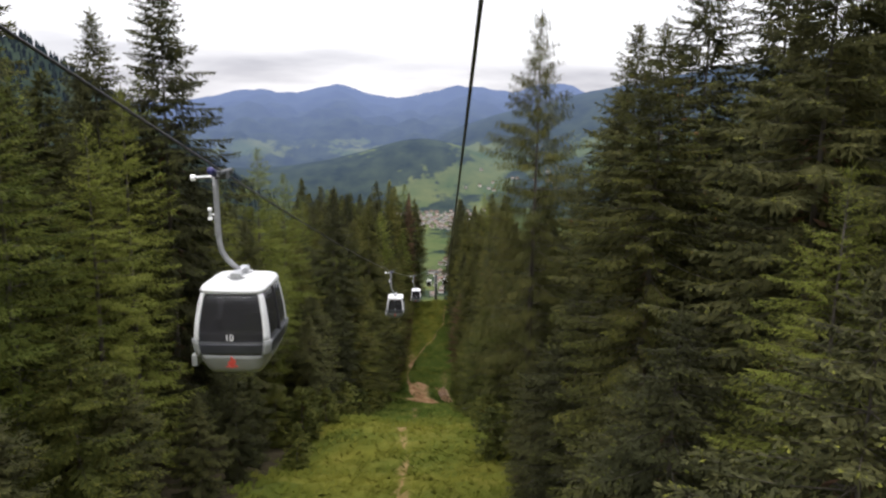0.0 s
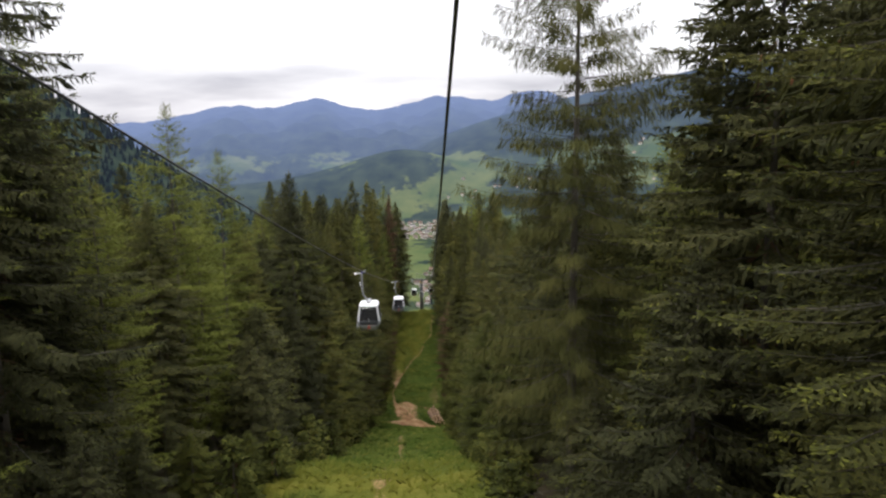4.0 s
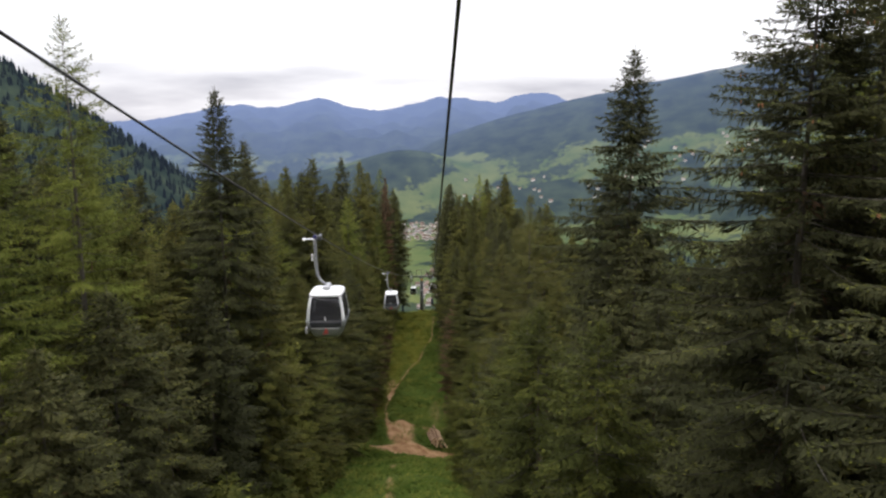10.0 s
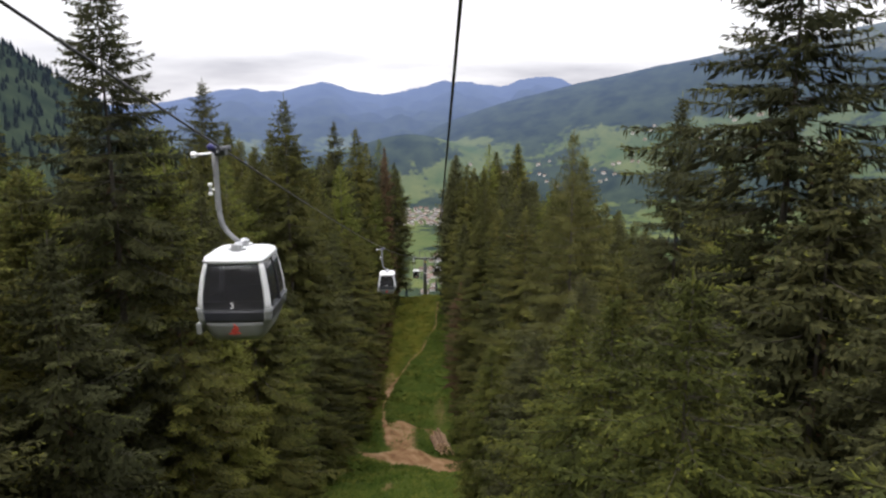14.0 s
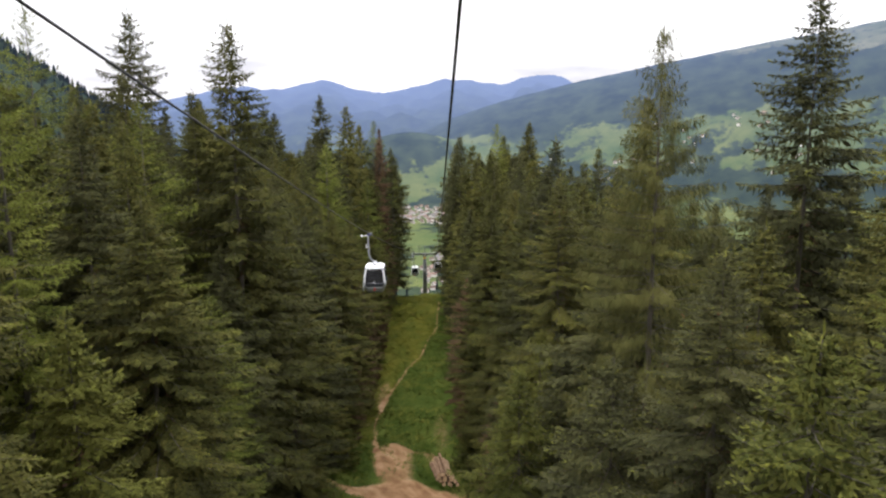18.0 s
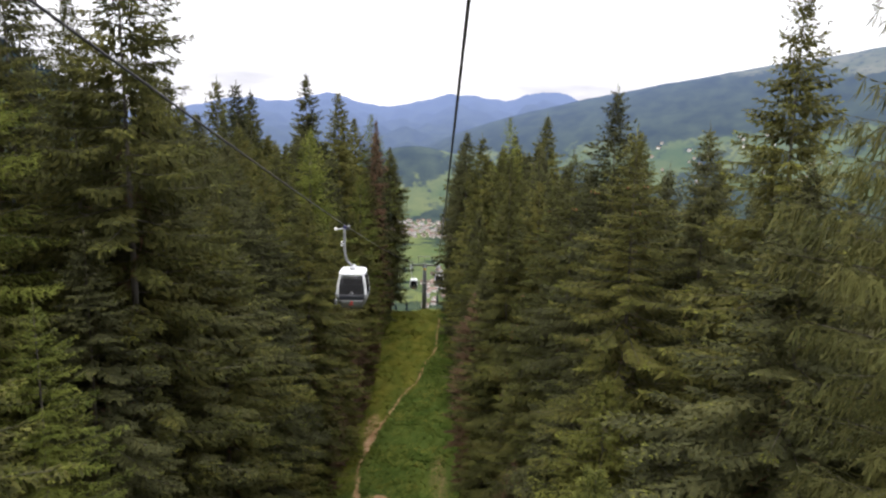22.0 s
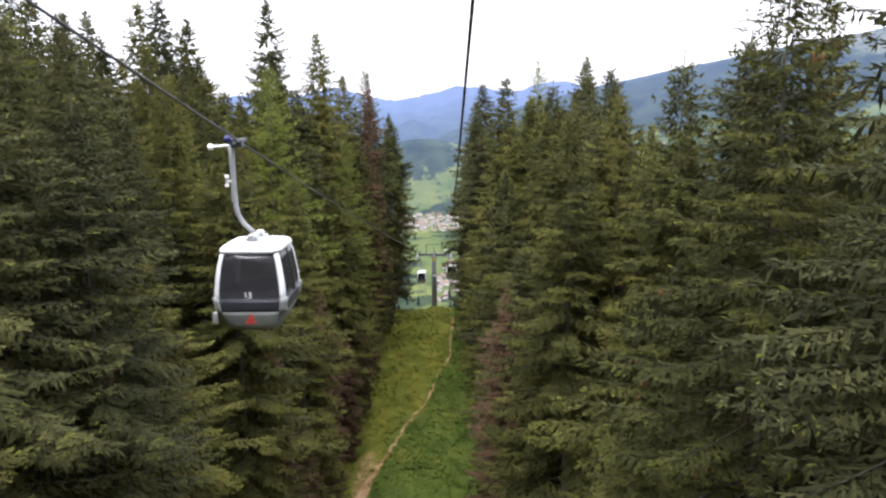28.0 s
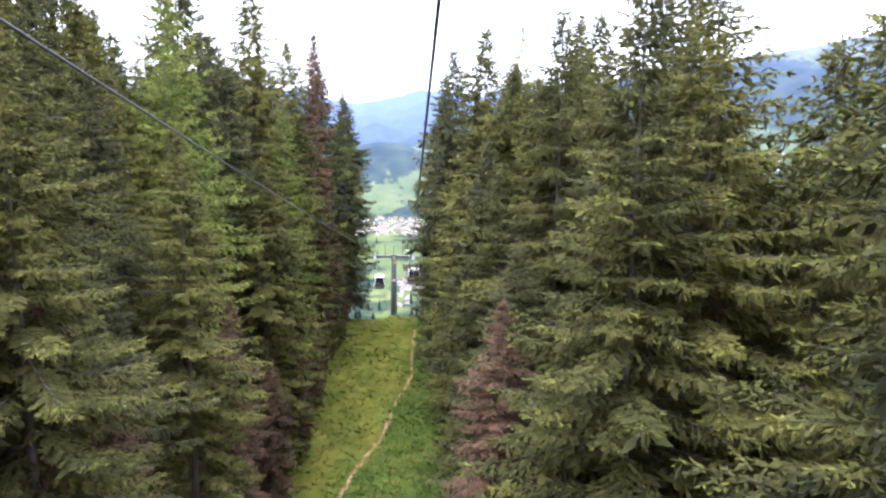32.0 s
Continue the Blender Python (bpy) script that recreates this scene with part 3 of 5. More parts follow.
        for sg2 in (-1, 1):
            w2 = unit(way[i] * 0.72 + sg2 * o * rs.uniform(0.45, 0.85, len(i))[:, None] + rs.normal(0, 0.14, (len(i), 3)) + [0, 0, -0.05])
            p2 = at[i] + way[i] * (size[i] * f)[:, None]
            add(shoots(p2, w2, np.minimum(sl, 0.4 * size[i] * (1.3 - f) + 0.6 * sl) * little[i] * rs.uniform(0.7, 1.25, len(i)), sw * (0.4 + 0.6 * little[i]), 0.6, rs),
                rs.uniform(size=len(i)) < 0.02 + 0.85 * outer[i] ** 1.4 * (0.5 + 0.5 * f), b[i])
        tips = at + way * size[:, None] * 0.95
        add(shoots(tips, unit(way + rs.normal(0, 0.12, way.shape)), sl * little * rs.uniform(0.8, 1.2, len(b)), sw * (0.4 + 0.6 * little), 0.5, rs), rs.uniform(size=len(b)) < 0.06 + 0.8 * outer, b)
    # needles along the limbs themselves
    for rep in range(2):
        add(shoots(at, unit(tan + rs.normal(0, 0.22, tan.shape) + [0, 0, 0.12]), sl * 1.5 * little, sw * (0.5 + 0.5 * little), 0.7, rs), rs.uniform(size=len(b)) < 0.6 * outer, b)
    # shoots that hang below the limbs
    for rep in range(7 if style == "thin" else 1 if style == "larch" else 2):
        way = unit(np.tile([0, 0, -1.0], (len(b), 1)) + 0.30 * out[b] + rs.normal(0, 0.25, (len(b), 3)))
        size = (0.14 + 0.19 * L * np.clip(1.15 - s, 0.15, 1)) * rs.uniform(0.6, 1.3, len(b)) * (0.62 + 0.78 * np.clip(u[b] * 3, 0, 1))
        if style == "thin":
            size = size * 1.7 + 0.08
        pos = at + lat[b] * (rs.uniform(-0.12, 0.12, len(b)) * (2.2 if style == "thin" else 1) * L)[:, None] * (1 - s)[:, None]
        add(shoots(pos, way, np.minimum(size, 0.6), ({2: 0.022, 1: 0.036, 0: 0.07}[detail] * (0.55 if style == "thin" else 0.8 if airy else 1.0)) * (0.8 + 0.4 * size), 0.9, rs), False, b)
    # the tip of each limb, and the leader
    tip = out * (0.93 * ln)[:, None]
    tip[:, 2] = z0 + ln * (rise * 0.93 + bend * 0.865)
    tw = out.copy()
    tw[:, 2] = rise + 2 * bend
    for rep in range(2):
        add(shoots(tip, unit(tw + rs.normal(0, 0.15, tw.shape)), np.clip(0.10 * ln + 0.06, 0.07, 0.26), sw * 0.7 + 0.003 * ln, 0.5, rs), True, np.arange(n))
    lead = 0.018 * height + 0.12
    top = np.array([[0, 0, height * 0.985 - lead * q] for q in (0, 0.15, 0.3, 0.5, 0.7, 0.9, 1.2, 1.5)])
    lean = rs.normal(0, 0.35, (len(top), 3)) * np.array([1, 1, 0]) * np.linspace(0.1, 1.6, len(top))[:, None] + [0, 0, 1]
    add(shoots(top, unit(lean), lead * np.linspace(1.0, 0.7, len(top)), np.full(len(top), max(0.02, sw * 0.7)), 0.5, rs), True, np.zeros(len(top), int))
    # denser, shaded growth close to the stem
    if not airy:
        for rep in range({2: 12, 1: 8, 0: 3}[detail]):
            f = rs.uniform(0.05, 0.5 + 0.3 * (rep % 2), n)
            pos = out * (f * ln)[:, None]
            pos[:, 2] = z0 + ln * (rise * f + bend * f * f) - rs.uniform(0, 0.3, n)
            way = unit(out * 0.8 + lat * rs.normal(0, 0.7, n)[:, None] - np.array([0, 0, 0.5]))
            add(shoots(pos, way, {2: 0.42, 1: 0.60, 0: 1.0}[detail] * (0.2 + 0.26 * ln), {2: 0.026, 1: 0.042, 0: 0.07}[detail] + {2: 0.006, 1: 0.014, 0: 0.045}[detail] * ln, 0.8, rs), False, np.arange(n))
    V = np.concatenate(verts)
    fresh_lit, limb = np.concatenate(fresh_lit), np.concatenate(limb)
    mid = V.reshape(-1, 4, 3).mean(1)
    facing = np.stack([mid[:, 0], mid[:, 1], 0 * mid[:, 0]], 1)
    facing = facing / (np.linalg.norm(facing, axis=1)[:, None] + 0.3) + [0, 0, 0.75] + rs.normal(0, 0.3, mid.shape)
    V = turn_towards(V, facing)
    crown = bpy.data.meshes.new("crown")
    fill_mesh(crown, V, np.arange(len(V)).reshape(-1, 4))
    soft_normals(crown, facing)
    crown.materials.append(NEEDLES[style])
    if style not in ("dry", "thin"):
        # the boughs have lost their green near the stem, lower down; new growth is lighter, with light on the tips
        # painted in
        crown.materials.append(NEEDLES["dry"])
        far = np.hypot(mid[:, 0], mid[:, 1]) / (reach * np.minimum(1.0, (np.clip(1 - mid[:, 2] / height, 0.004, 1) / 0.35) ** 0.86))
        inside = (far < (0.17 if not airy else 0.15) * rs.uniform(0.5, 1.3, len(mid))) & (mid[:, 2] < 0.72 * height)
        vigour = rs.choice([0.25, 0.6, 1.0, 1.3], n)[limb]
        fresh_lit = fresh_lit & (not airy) & (rs.uniform(size=len(mid)) < vigour * (0.35 if style == "fir" else 0.7))
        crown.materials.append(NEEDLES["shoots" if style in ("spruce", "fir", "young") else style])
        crown.polygons.foreach_set("material_index", np.where(inside, 1, np.where(fresh_lit, 2, 0)).astype(np.int32))
    # wood
    rb = (0.0068 * height + 0.03) * (0.95 if style == "thin" else 1.0)
    bm = bmesh.new()
    hs = [0, 0.02, 0.1, 0.3, 0.55, 0.8, 1.0]
    tube(bm, [(0.03 * math.sin(h * 9 + seed) * (h < 0.9), 0.03 * math.cos(h * 7 + seed) * (h < 0.9), h * height - (0.6 if h == 0 else 0)) for h in hs],
         [rb * 1.35, rb * 1.1, rb * 0.95, rb * 0.78, rb * 0.5, rb * 0.2, 0.008], 8 if detail else 6)
    if detail:
        for i in range(n):
            if ln[i] < 0.6 or (detail == 1 and i % 2):
                continue
            o, q = Vector(out[i].tolist()), float(ln[i])
            p0 = Vector((0.0, 0.0, float(z0[i])))
            p1 = p0 + o * q * 0.5 + Vector((0, 0, q * float(rise[i] * 0.5 + bend[i] * 0.25)))
            p2 = p0 + o * q * 0.93 + Vector((0, 0, q * float(rise[i] * 0.93 + bend[i] * 0.86)))
            r = 0.005 + 0.0028 * q
            tube(bm, [p0, p1, p2], [r * 1.5, r, 0.004], 3, cap=False)
    if detail == 2:
        # bare grey branches on the lower stem
        live = len(bm.faces)
        for i in range(12 if style == "thin" else 30):
            h = rs.uniform(0.08, 0.55) * height
            a = rs.uniform(0, 6.28)
            q = reach * rs.uniform(0.45, 1.08)
            o = Vector((math.cos(a), math.sin(a), 0))
            e_s = Vector((-math.sin(a), math.cos(a), 0))
            pts = [Vector((0, 0, h)), o * q * 0.4 + Vector((0, 0, h - 0.02 * q)), o * q * 0.75 + e_s * 0.08 + Vector((0, 0, h - 0.12 * q)), o * q + e_s * 0.02 + Vector((0, 0, h - 0.16 * q))]
            tube(bm, pts, [0.015, 0.011, 0.007, 0.003], 4, cap=False)
            for k in range(9):
                f = 0.3 + 0.07 * k
                p = o * q * f + Vector((0, 0, h - 0.16 * q * f))
                e = p + (o * 0.7 + e_s * (1 if k % 2 else -1) * rs.uniform(0.5, 1.0) + Vector((0, 0, rs.uniform(-0.6, 0.1)))) * q * 0.26 * (1.15 - f)
                tube(bm, [p, (p + e) * 0.5 + Vector((0, 0, 0.03)), e], [0.008, 0.006, 0.002], 3, cap=False)
        bm.faces.ensure_lookup_table()
        for k in range(live, len(bm.faces)):
            bm.faces[k].material_index = 1
    trunk = bpy.data.meshes.new("trunk")
    bm.to_mesh(trunk)
    bm.free()
    trunk.polygons.foreach_set("use_smooth", np.ones(len(trunk.polygons), bool))
    trunk.materials.append(BARK)
    trunk.materials.append(DEAD_WOOD)
    cones = None
    if detail == 2 and style in ("spruce", "fir") and height > 20:
        # cones hang in small bunches from the outer twigs of the upper crown
        bm = bmesh.new()
        pick = np.nonzero((u[b] < 0.45) & (u[b] > 0.06) & (s > 0.7))[0]
        for i in rs.choice(pick, min(26, len(pick)), replace=False):
            for q in range(rs.randint(1, 4)):
                p = Vector(at[i].tolist()) + Vector((rs.normal(0, 0.10), rs.normal(0, 0.10), -0.03))
                h = rs.uniform(0.11, 0.16)
                tube(bm, [p, p - Vector((0, 0, 0.3 * h)), p - Vector((0.01, 0, 0.75 * h)), p - Vector((0.01, 0.01, h))], [0.010, 0.024, 0.020, 0.006], 6)
        cones = bpy.data.meshes.new("cones")
        bm.to_mesh(cones)
        bm.free()
        cones.materials.append(CONE)
    return trunk, crown, cones


TREE_MESHES = {}
TREE_SHAPES = {  # style: (height, reach, bare stem)
    "spruce": [(31.0, 3.9, 0.07), (31.0, 4.3, 0.1), (31.0, 3.5, 0.06)],
    "fir": [(31.0, 4.1, 0.08), (31.0, 3.7, 0.1)],
    "larch": [(31.0, 3.7, 0.16), (31.0, 3.3, 0.12)],
    "thin": [(31.0, 3.4, 0.24)],
    "dry": [(31.0, 3.0, 0.05)],
    "seedling": [(4.0, 1.15, 0.01), (3.0, 0.95, 0.01)],
    "young": [(13.0, 2.5, 0.02), (13.0, 2.2, 0.02)],
    "low": [(13.0, 2.7, 0.02), (13.0, 2.3, 0.02)],
}


def tree_meshes(style, variant, detail):
    key = (style, variant % len(TREE_SHAPES[style]) if detail < 2 else 0, detail)
    if key not in TREE_MESHES:
        h, r, bare = TREE_SHAPES[style][key[1]]
        TREE_MESHES[key] = conifer(100 * len(style) + 7 * key[1] + 3, h, r, detail, {"seedling": "young", "low": "fir"}.get(style, style), bare)
    return TREE_MESHES[key], TREE_SHAPES[style][key[1]][0]


TREE_WORDS = {
    "spruce": ("spruce_tree", "tall green spruce with drooping needle boughs at the clearing's edge", "spruce"),
    "fir": ("spruce_tree", "tall dark blue-green spruce with dense boughs", "spruce"),
    "larch": ("larch_tree", "feathery yellow-green larch with thin open boughs", "larch"),
    "thin": ("larch_tree", "thin larch with grey stem and bare drooping twigs", "larch"),
    "dry": ("spruce_tree", "browned drying spruce with reddish needles", "spruce"),
    "seedling": ("spruce_seedling", "small green spruce seedling at the clearing's edge", "spruce"),
    "low": ("young_spruce_tree", "half-grown dark green spruce under taller trees", "spruce"),
    "young": ("young_spruce_tree", "young bright green spruce standing below taller trees", "spruce"),
}


def tree(style, x, y, height, variant=0, turn=0.0, wide=1.0, deep=False, small=False, fine=False):
    d = math.hypot(x, max(0.0, y - 127, -y))
    detail = 2 if d < (11 if y > 128 else 8.3) else 1 if d < (16 if deep else 26 if fine else 20) or (y > 120 and d < 45 and x > -30) else 0
    detail = 0 if small else detail
    (trunk, crown, cones), h = tree_meshes(style, variant, detail)
    name, label, cat = TREE_WORDS[style]
    z = float(base_height(np.array(x), np.array(y)))
    f = height / h
    e = hold(name, Matrix.LocRotScale((x, y, z - 0.05), Euler((0, 0, turn)), (f * wide, f * wide, f)), label, cat, "trees along the lift clearing")
    part("trunk", trunk, None, e)
    part("crown", crown, None, e)
    if cones:
        tagged(part("cones", cones, None, e, "hanging reddish-brown cones"), kind="stuff")
    return e


rt = random.Random(5)
KEY_TREES = [  # style, x, y, height above sea of its tip: trees that stand out
    ("larch", -15.3, 60.1, 56.7), ("fir", -12.9, 85.0, 50.9), ("spruce", -10.9, 85.6, 42.0), ("spruce", -12.0, 115.8, 45.5),
    ("fir", -21.0, 124.0, 47.1), ("spruce", -15.0, 117.9, 41.5), ("spruce", -15.0, 199.2, 40.5), ("fir", -17.2, 184.5, 42.0), ("larch", -12.1, 221.8, 37.4),
    ("spruce", -22.9, 178.5, 39.6), ("fir", -22.8, 171.7, 40.4), ("spruce", -26.6, 177.3, 41.1), ("spruce", -25.1, 152.0, 40.8), ("spruce", -15.1, 221.2, 36.7), ("spruce", -19.0, 138.0, 39.2),
    ("young", -11.3, 92.9, 34.2), ("young", -12.1, 50.7, 40.2), ("young", -16.2, 52.5, 39.8), ("young", -10.2, 54.4, 38.6),
    ("fir", -18.2, 39.0, 64.8), ("fir", -15.6, 41.5, 67.6), ("larch", -14.6, 30.2, 59.4), ("young", -11.4, 21.5, 53.5),
    ("thin", 4.9, 40.0, 65.2), ("fir", 10.0, 76.0, 52.4), ("fir", 8.0, 55.0, 53.4), ("fir", 10.4, 56.5, 55.0),
    ("fir", 8.4, 33.5, 64.0), ("fir", 9.9, 29.0, 66.0), ("spruce", 7.0, 24.5, 63.0), ("fir", 9.6, 19.0, 66.0), ("larch", 7.8, 14.2, 59.2),
    ("spruce", 7.5, 127.8, 35.1), ("spruce", 16.4, 199.5, 37.6), ("spruce", 15.0, 232.0, 34.0), ("spruce", 18.4, 154.0, 35.8),
    ("spruce", 4.9, 80.0, 37.6), ("fir", 6.9, 88.2, 37.0), ("young", 4.7, 74.0, 39.6), ("young", 5.0, 60.4, 43.0),
    ("young", 4.2, 66.8, 41.8), ("young", 3.9, 103.4, 28.4), ("young", 6.1, 112.0, 27.6), ("fir", 15.4, 101.5, 45.2), ("spruce", 11.4, 111.0, 41.0), ("spruce", 7.6, 115.4, 36.4), ("fir", 12.6, 121.6, 36.5), ("fir", 9.0, 151.2, 32.7), ("spruce", 8.3, 137.5, 33.0), ("spruce", 12.1, 147.9, 30.0), ("spruce", 15.4, 93.5, 42.6),
    ("dry", -10.1, 208.0, 36.5), ("dry", -9.6, 150.0, 9.5), ("dry", -10.5, 152.5, 18.0), ("dry", -10.7, 170.0, 17.0), ("dry", 5.0, 129.0, 16.5), ("dry", -9.9, 158.0, 10.5), ("dry", -9.5, 166.5, 10.0), ("larch", -16.1, 73.2, 53.5), ("larch", -21.8, 112.3, 45.9), ("spruce", -37.0, 189.7, 41.9), ("spruce", -31.0, 168.0, 40.5), ("fir", -28.5, 161.0, 39.8), ("dry", -9.5, 227.0, 11.0), ("spruce", -9.2, 233.5, 30.0), ("fir", -9.8, 237.5, 31.0), ("spruce", 4.2, 234.5, 28.0),
    ("dry", 3.7, 155.0, 20.5), ("spruce", 5.6, 132.0, 22.5), ("fir", 9.8, 156.0, 33.7), ("fir", 10.2, 136.5, 33.6), ("spruce", 13.6, 138.0, 35.5), ("fir", 14.6, 133.5, 34.0), ("fir", 12.6, 28.5, 68.0), ("fir", -11.0, 133.0, 31.5), ("spruce", -10.6, 123.0, 32.5), ("spruce", -10.6, 147.0, 30.0),
    ("dry", -9.5, 176.0, 11.0), ("dry", -9.3, 187.0, 10.0), ("dry", -9.4, 198.0, 9.0), ("spruce", -10.4, 161.0, 27.0), ("fir", -10.9, 218.0, 33.5), ("fir", 4.6, 224.0, 33.0),
    ("thin", 8.0, 97.5, 43.2), ("spruce", 5.8, 145.6, 31.2), ("spruce", 8.4, 147.5, 32.0), ("spruce", 5.8, 185.2, 34.8), ("spruce", 7.6, 164.6, 33.2),
    ("fir", 4.7, 208.0, 35.0), ("larch", 11.0, 201.0, 37.5), ("fir", 11.8, 173.7, 34.2), ("fir", 8.4, 122.4, 38.2),
    ("spruce", 8.6, 37.0, 61.0), ("fir", 7.9, 48.5, 52.0),
]
taken = []
for i, (style, x, y, top) in enumerate(KEY_TREES):
    h = top - float(base_height(np.array(x), np.array(y)))
    if style == "spruce" and h < 15:
        style = "young"
    tree(style, x, y, h, i, turn=i * 1.3, wide=(0.6 if h > 25 else 1.2) if style == "dry" else min(1.25, max(0.85, (13 / h) ** 0.3 if style == "young" else (29.0 / h) ** 0.45)), fine=True)
    taken.append((x, y))


def clear_of(x, y, gap):
    return all((x - a) ** 2 + (y - b) ** 2 > gap * gap for a, b in taken)


# heights above sea of the tips in the five rows on each side of the clearing, at every 8 m along it
TIP_Y = np.arange(9, 242, 8.0)
TIPS = {
    (1, 0): [62.2, 60.5, 57.5, 53.9, 51.2, 46.9, 44.5, 44.2, 40.9, 38.5, 38.2, 35.9, 34.2, 34.2, 31.5, 28.9, 27.7, 29.7, 29.9, 30.2, 29.7, 30.5, 31.5, 32.5, 32.2, 29.5, 26.7, 24.2, 21.5, 18.7],
    (1, 1): [74.7, 63.9, 59.5, 59.9, 55.2, 52.5, 49.2, 43.7, 43.7, 40.2, 37.7, 36.7, 37.9, 33.9, 34.5, 32.9, 29.5, 27.9, 29.9, 30.5, 32.5, 31.7, 31.9, 33.9, 31.9, 31.9, 32.2, 32.5, 31.2, 30.2],
    (1, 2): [74.7, 74.7, 65.7, 61.2, 61.7, 56.7, 54.5, 51.2, 42.9, 42.9, 39.5, 39.2, 35.9, 35.5, 34.2, 33.9, 34.7, 29.9, 28.2, 29.5, 30.2, 31.2, 32.9, 34.9, 33.9, 33.9, 33.9, 33.2, 32.2, 31.5],
    (1, 3): [74.7, 74.7, 74.7, 67.5, 64.2, 63.5, 58.5, 55.9, 54.7, 42.2, 41.9, 38.5, 37.7, 34.9, 34.2, 33.5, 33.5, 32.7, 31.7, 28.5, 28.5, 30.2, 30.2, 30.5, 30.7, 30.7, 32.9, 33.2, 33.5, 32.5],
    (1, 4): [74.7, 74.7, 74.7, 74.7, 74.2, 68.5, 65.7, 63.2, 60.7, 57.9, 42.9, 41.2, 37.7, 37.2, 37.7, 33.2, 32.2, 31.5, 30.7, 31.7, 28.9, 28.9, 29.5, 30.5, 30.5, 29.5, 26.9, 25.9, 25.7, 25.7],
    (-1, 0): [74.7, 61.2, 59.9, 58.7, 54.2, 51.2, 49.5, 47.7, 44.5, 43.2, 42.5, 41.7, 38.2, 38.5, 36.5, 35.7, 33.7, 32.2, 31.7, 32.7, 35.2, 35.5, 34.5, 33.2, 32.2, 30.9, 29.7, 28.5, 27.5, 26.2],
    (-1, 1): [74.7, 74.7, 61.7, 61.2, 61.2, 53.9, 50.9, 49.9, 49.5, 43.9, 42.9, 43.5, 42.2, 40.2, 38.9, 38.2, 36.2, 33.9, 33.9, 32.7, 32.5, 35.2, 36.7, 35.7, 34.5, 33.2, 31.9, 30.9, 29.7, 28.5],
    (-1, 2): [74.7, 74.7, 74.7, 62.5, 61.9, 60.5, 53.5, 50.5, 50.5, 50.5, 44.2, 42.5, 44.2, 42.9, 43.2, 39.9, 40.2, 38.2, 36.7, 35.7, 35.9, 34.2, 32.2, 32.7, 35.9, 34.9, 33.9, 32.9, 31.7, 30.7],
    (-1, 3): [74.7, 74.7, 74.7, 74.7, 63.2, 62.5, 60.7, 62.9, 49.7, 52.5, 50.5, 45.7, 42.7, 43.5, 42.9, 43.7, 39.9, 39.7, 39.7, 37.9, 36.9, 38.2, 38.9, 35.7, 33.5, 31.7, 32.7, 33.7, 32.7, 31.7],
    (-1, 4): [74.7, 74.7, 74.7, 74.7, 74.7, 74.7, 63.5, 62.9, 61.7, 48.9, 49.7, 51.5, 48.7, 42.5, 42.2, 43.5, 41.7, 42.2, 39.7, 40.2, 38.9, 38.2, 37.7, 38.7, 37.9, 36.9, 35.2, 34.7, 31.5, 30.9],
}
FRONT = {1: ([5, 30, 45, 60, 75, 90, 103, 112, 130, 145, 175, 236], [60, 54, 45, 43, 40, 36, 31, 29, 30, 30, 34.5, 35.5]),
         -1: ([5, 20, 35, 50, 70, 85, 100, 115, 140, 190, 236], [56, 53, 49, 42, 43.5, 42, 38.5, 39, 34, 35, 33])}
ROWS_OF_TREES = [(5.4, 4.7), (9.6, 4.8), (14.3, 5.4), (19.5, 6.2), (26, 7.5)]
for side in (1, -1):
    for row, (off, gap) in enumerate(ROWS_OF_TREES):
        y = 9.0 + 1.7 * row
        while y < 238 - 2 * row:
            x = (off if side > 0 else -6.2 - off) + rt.uniform(-0.8, 0.8) + (0.3 * side if row == 0 else 0)
            yy = y + rt.uniform(-1.2, 1.2)
            z = float(base_height(np.array(x), np.array(yy)))
            top = np.interp(yy, TIP_Y, TIPS[side, row])
            if row == 0:
                top = min(top, np.interp(yy, *FRONT[side]))
            h = min(42.0, float(top) - z) * (rt.uniform(0.90, 1.02) if row else rt.uniform(0.70, 1.0))
            style = rt.choices(["spruce", "fir", "larch"], [0.5, 0.34, (0.75 if side < 0 or row == 0 else 0.30) if yy < 85 else 0.14])[0]
            if h < 16.5:
                style = "low"
            if h > 3.5 and clear_of(x, yy, 2.9) and abs(yy - 139 - 0.37 * (x + 3)) > 3.4:
                wide = rt.uniform(0.9, 1.15) * (1.0 if style == "low" else min(1.3, (29.0 / h) ** 0.5))
                variant, turn = rt.randrange(6), rt.uniform(0, 6.28)
                if not (side > 0 and row == 0 and 40.5 < yy < 52):
                    tree(style, x, yy, h, variant, turn, wide, row > 1)
                taken.append((x, yy))
            y += gap * rt.uniform(0.8, 1.2) * (0.72 if yy < 70 and side > 0 else 1.0)

# seedlings and low growth at the foot of both edges
for side in (1, -1):
    y = 46.0
    while y < 232:
        x = (3.9 if side > 0 else -10.1) + rt.uniform(-0.7, 0.9)
        if clear_of(x, y, 1.3) and abs(y - 139 - 0.37 * (x + 3)) > 3.4:
            tree("seedling", x, y, rt.uniform(1.6, 4.6), rt.randrange(4), rt.uniform(0, 6.28), rt.uniform(1.0, 1.35), small=True)
        y += rt.uniform(2.2, 6.5)


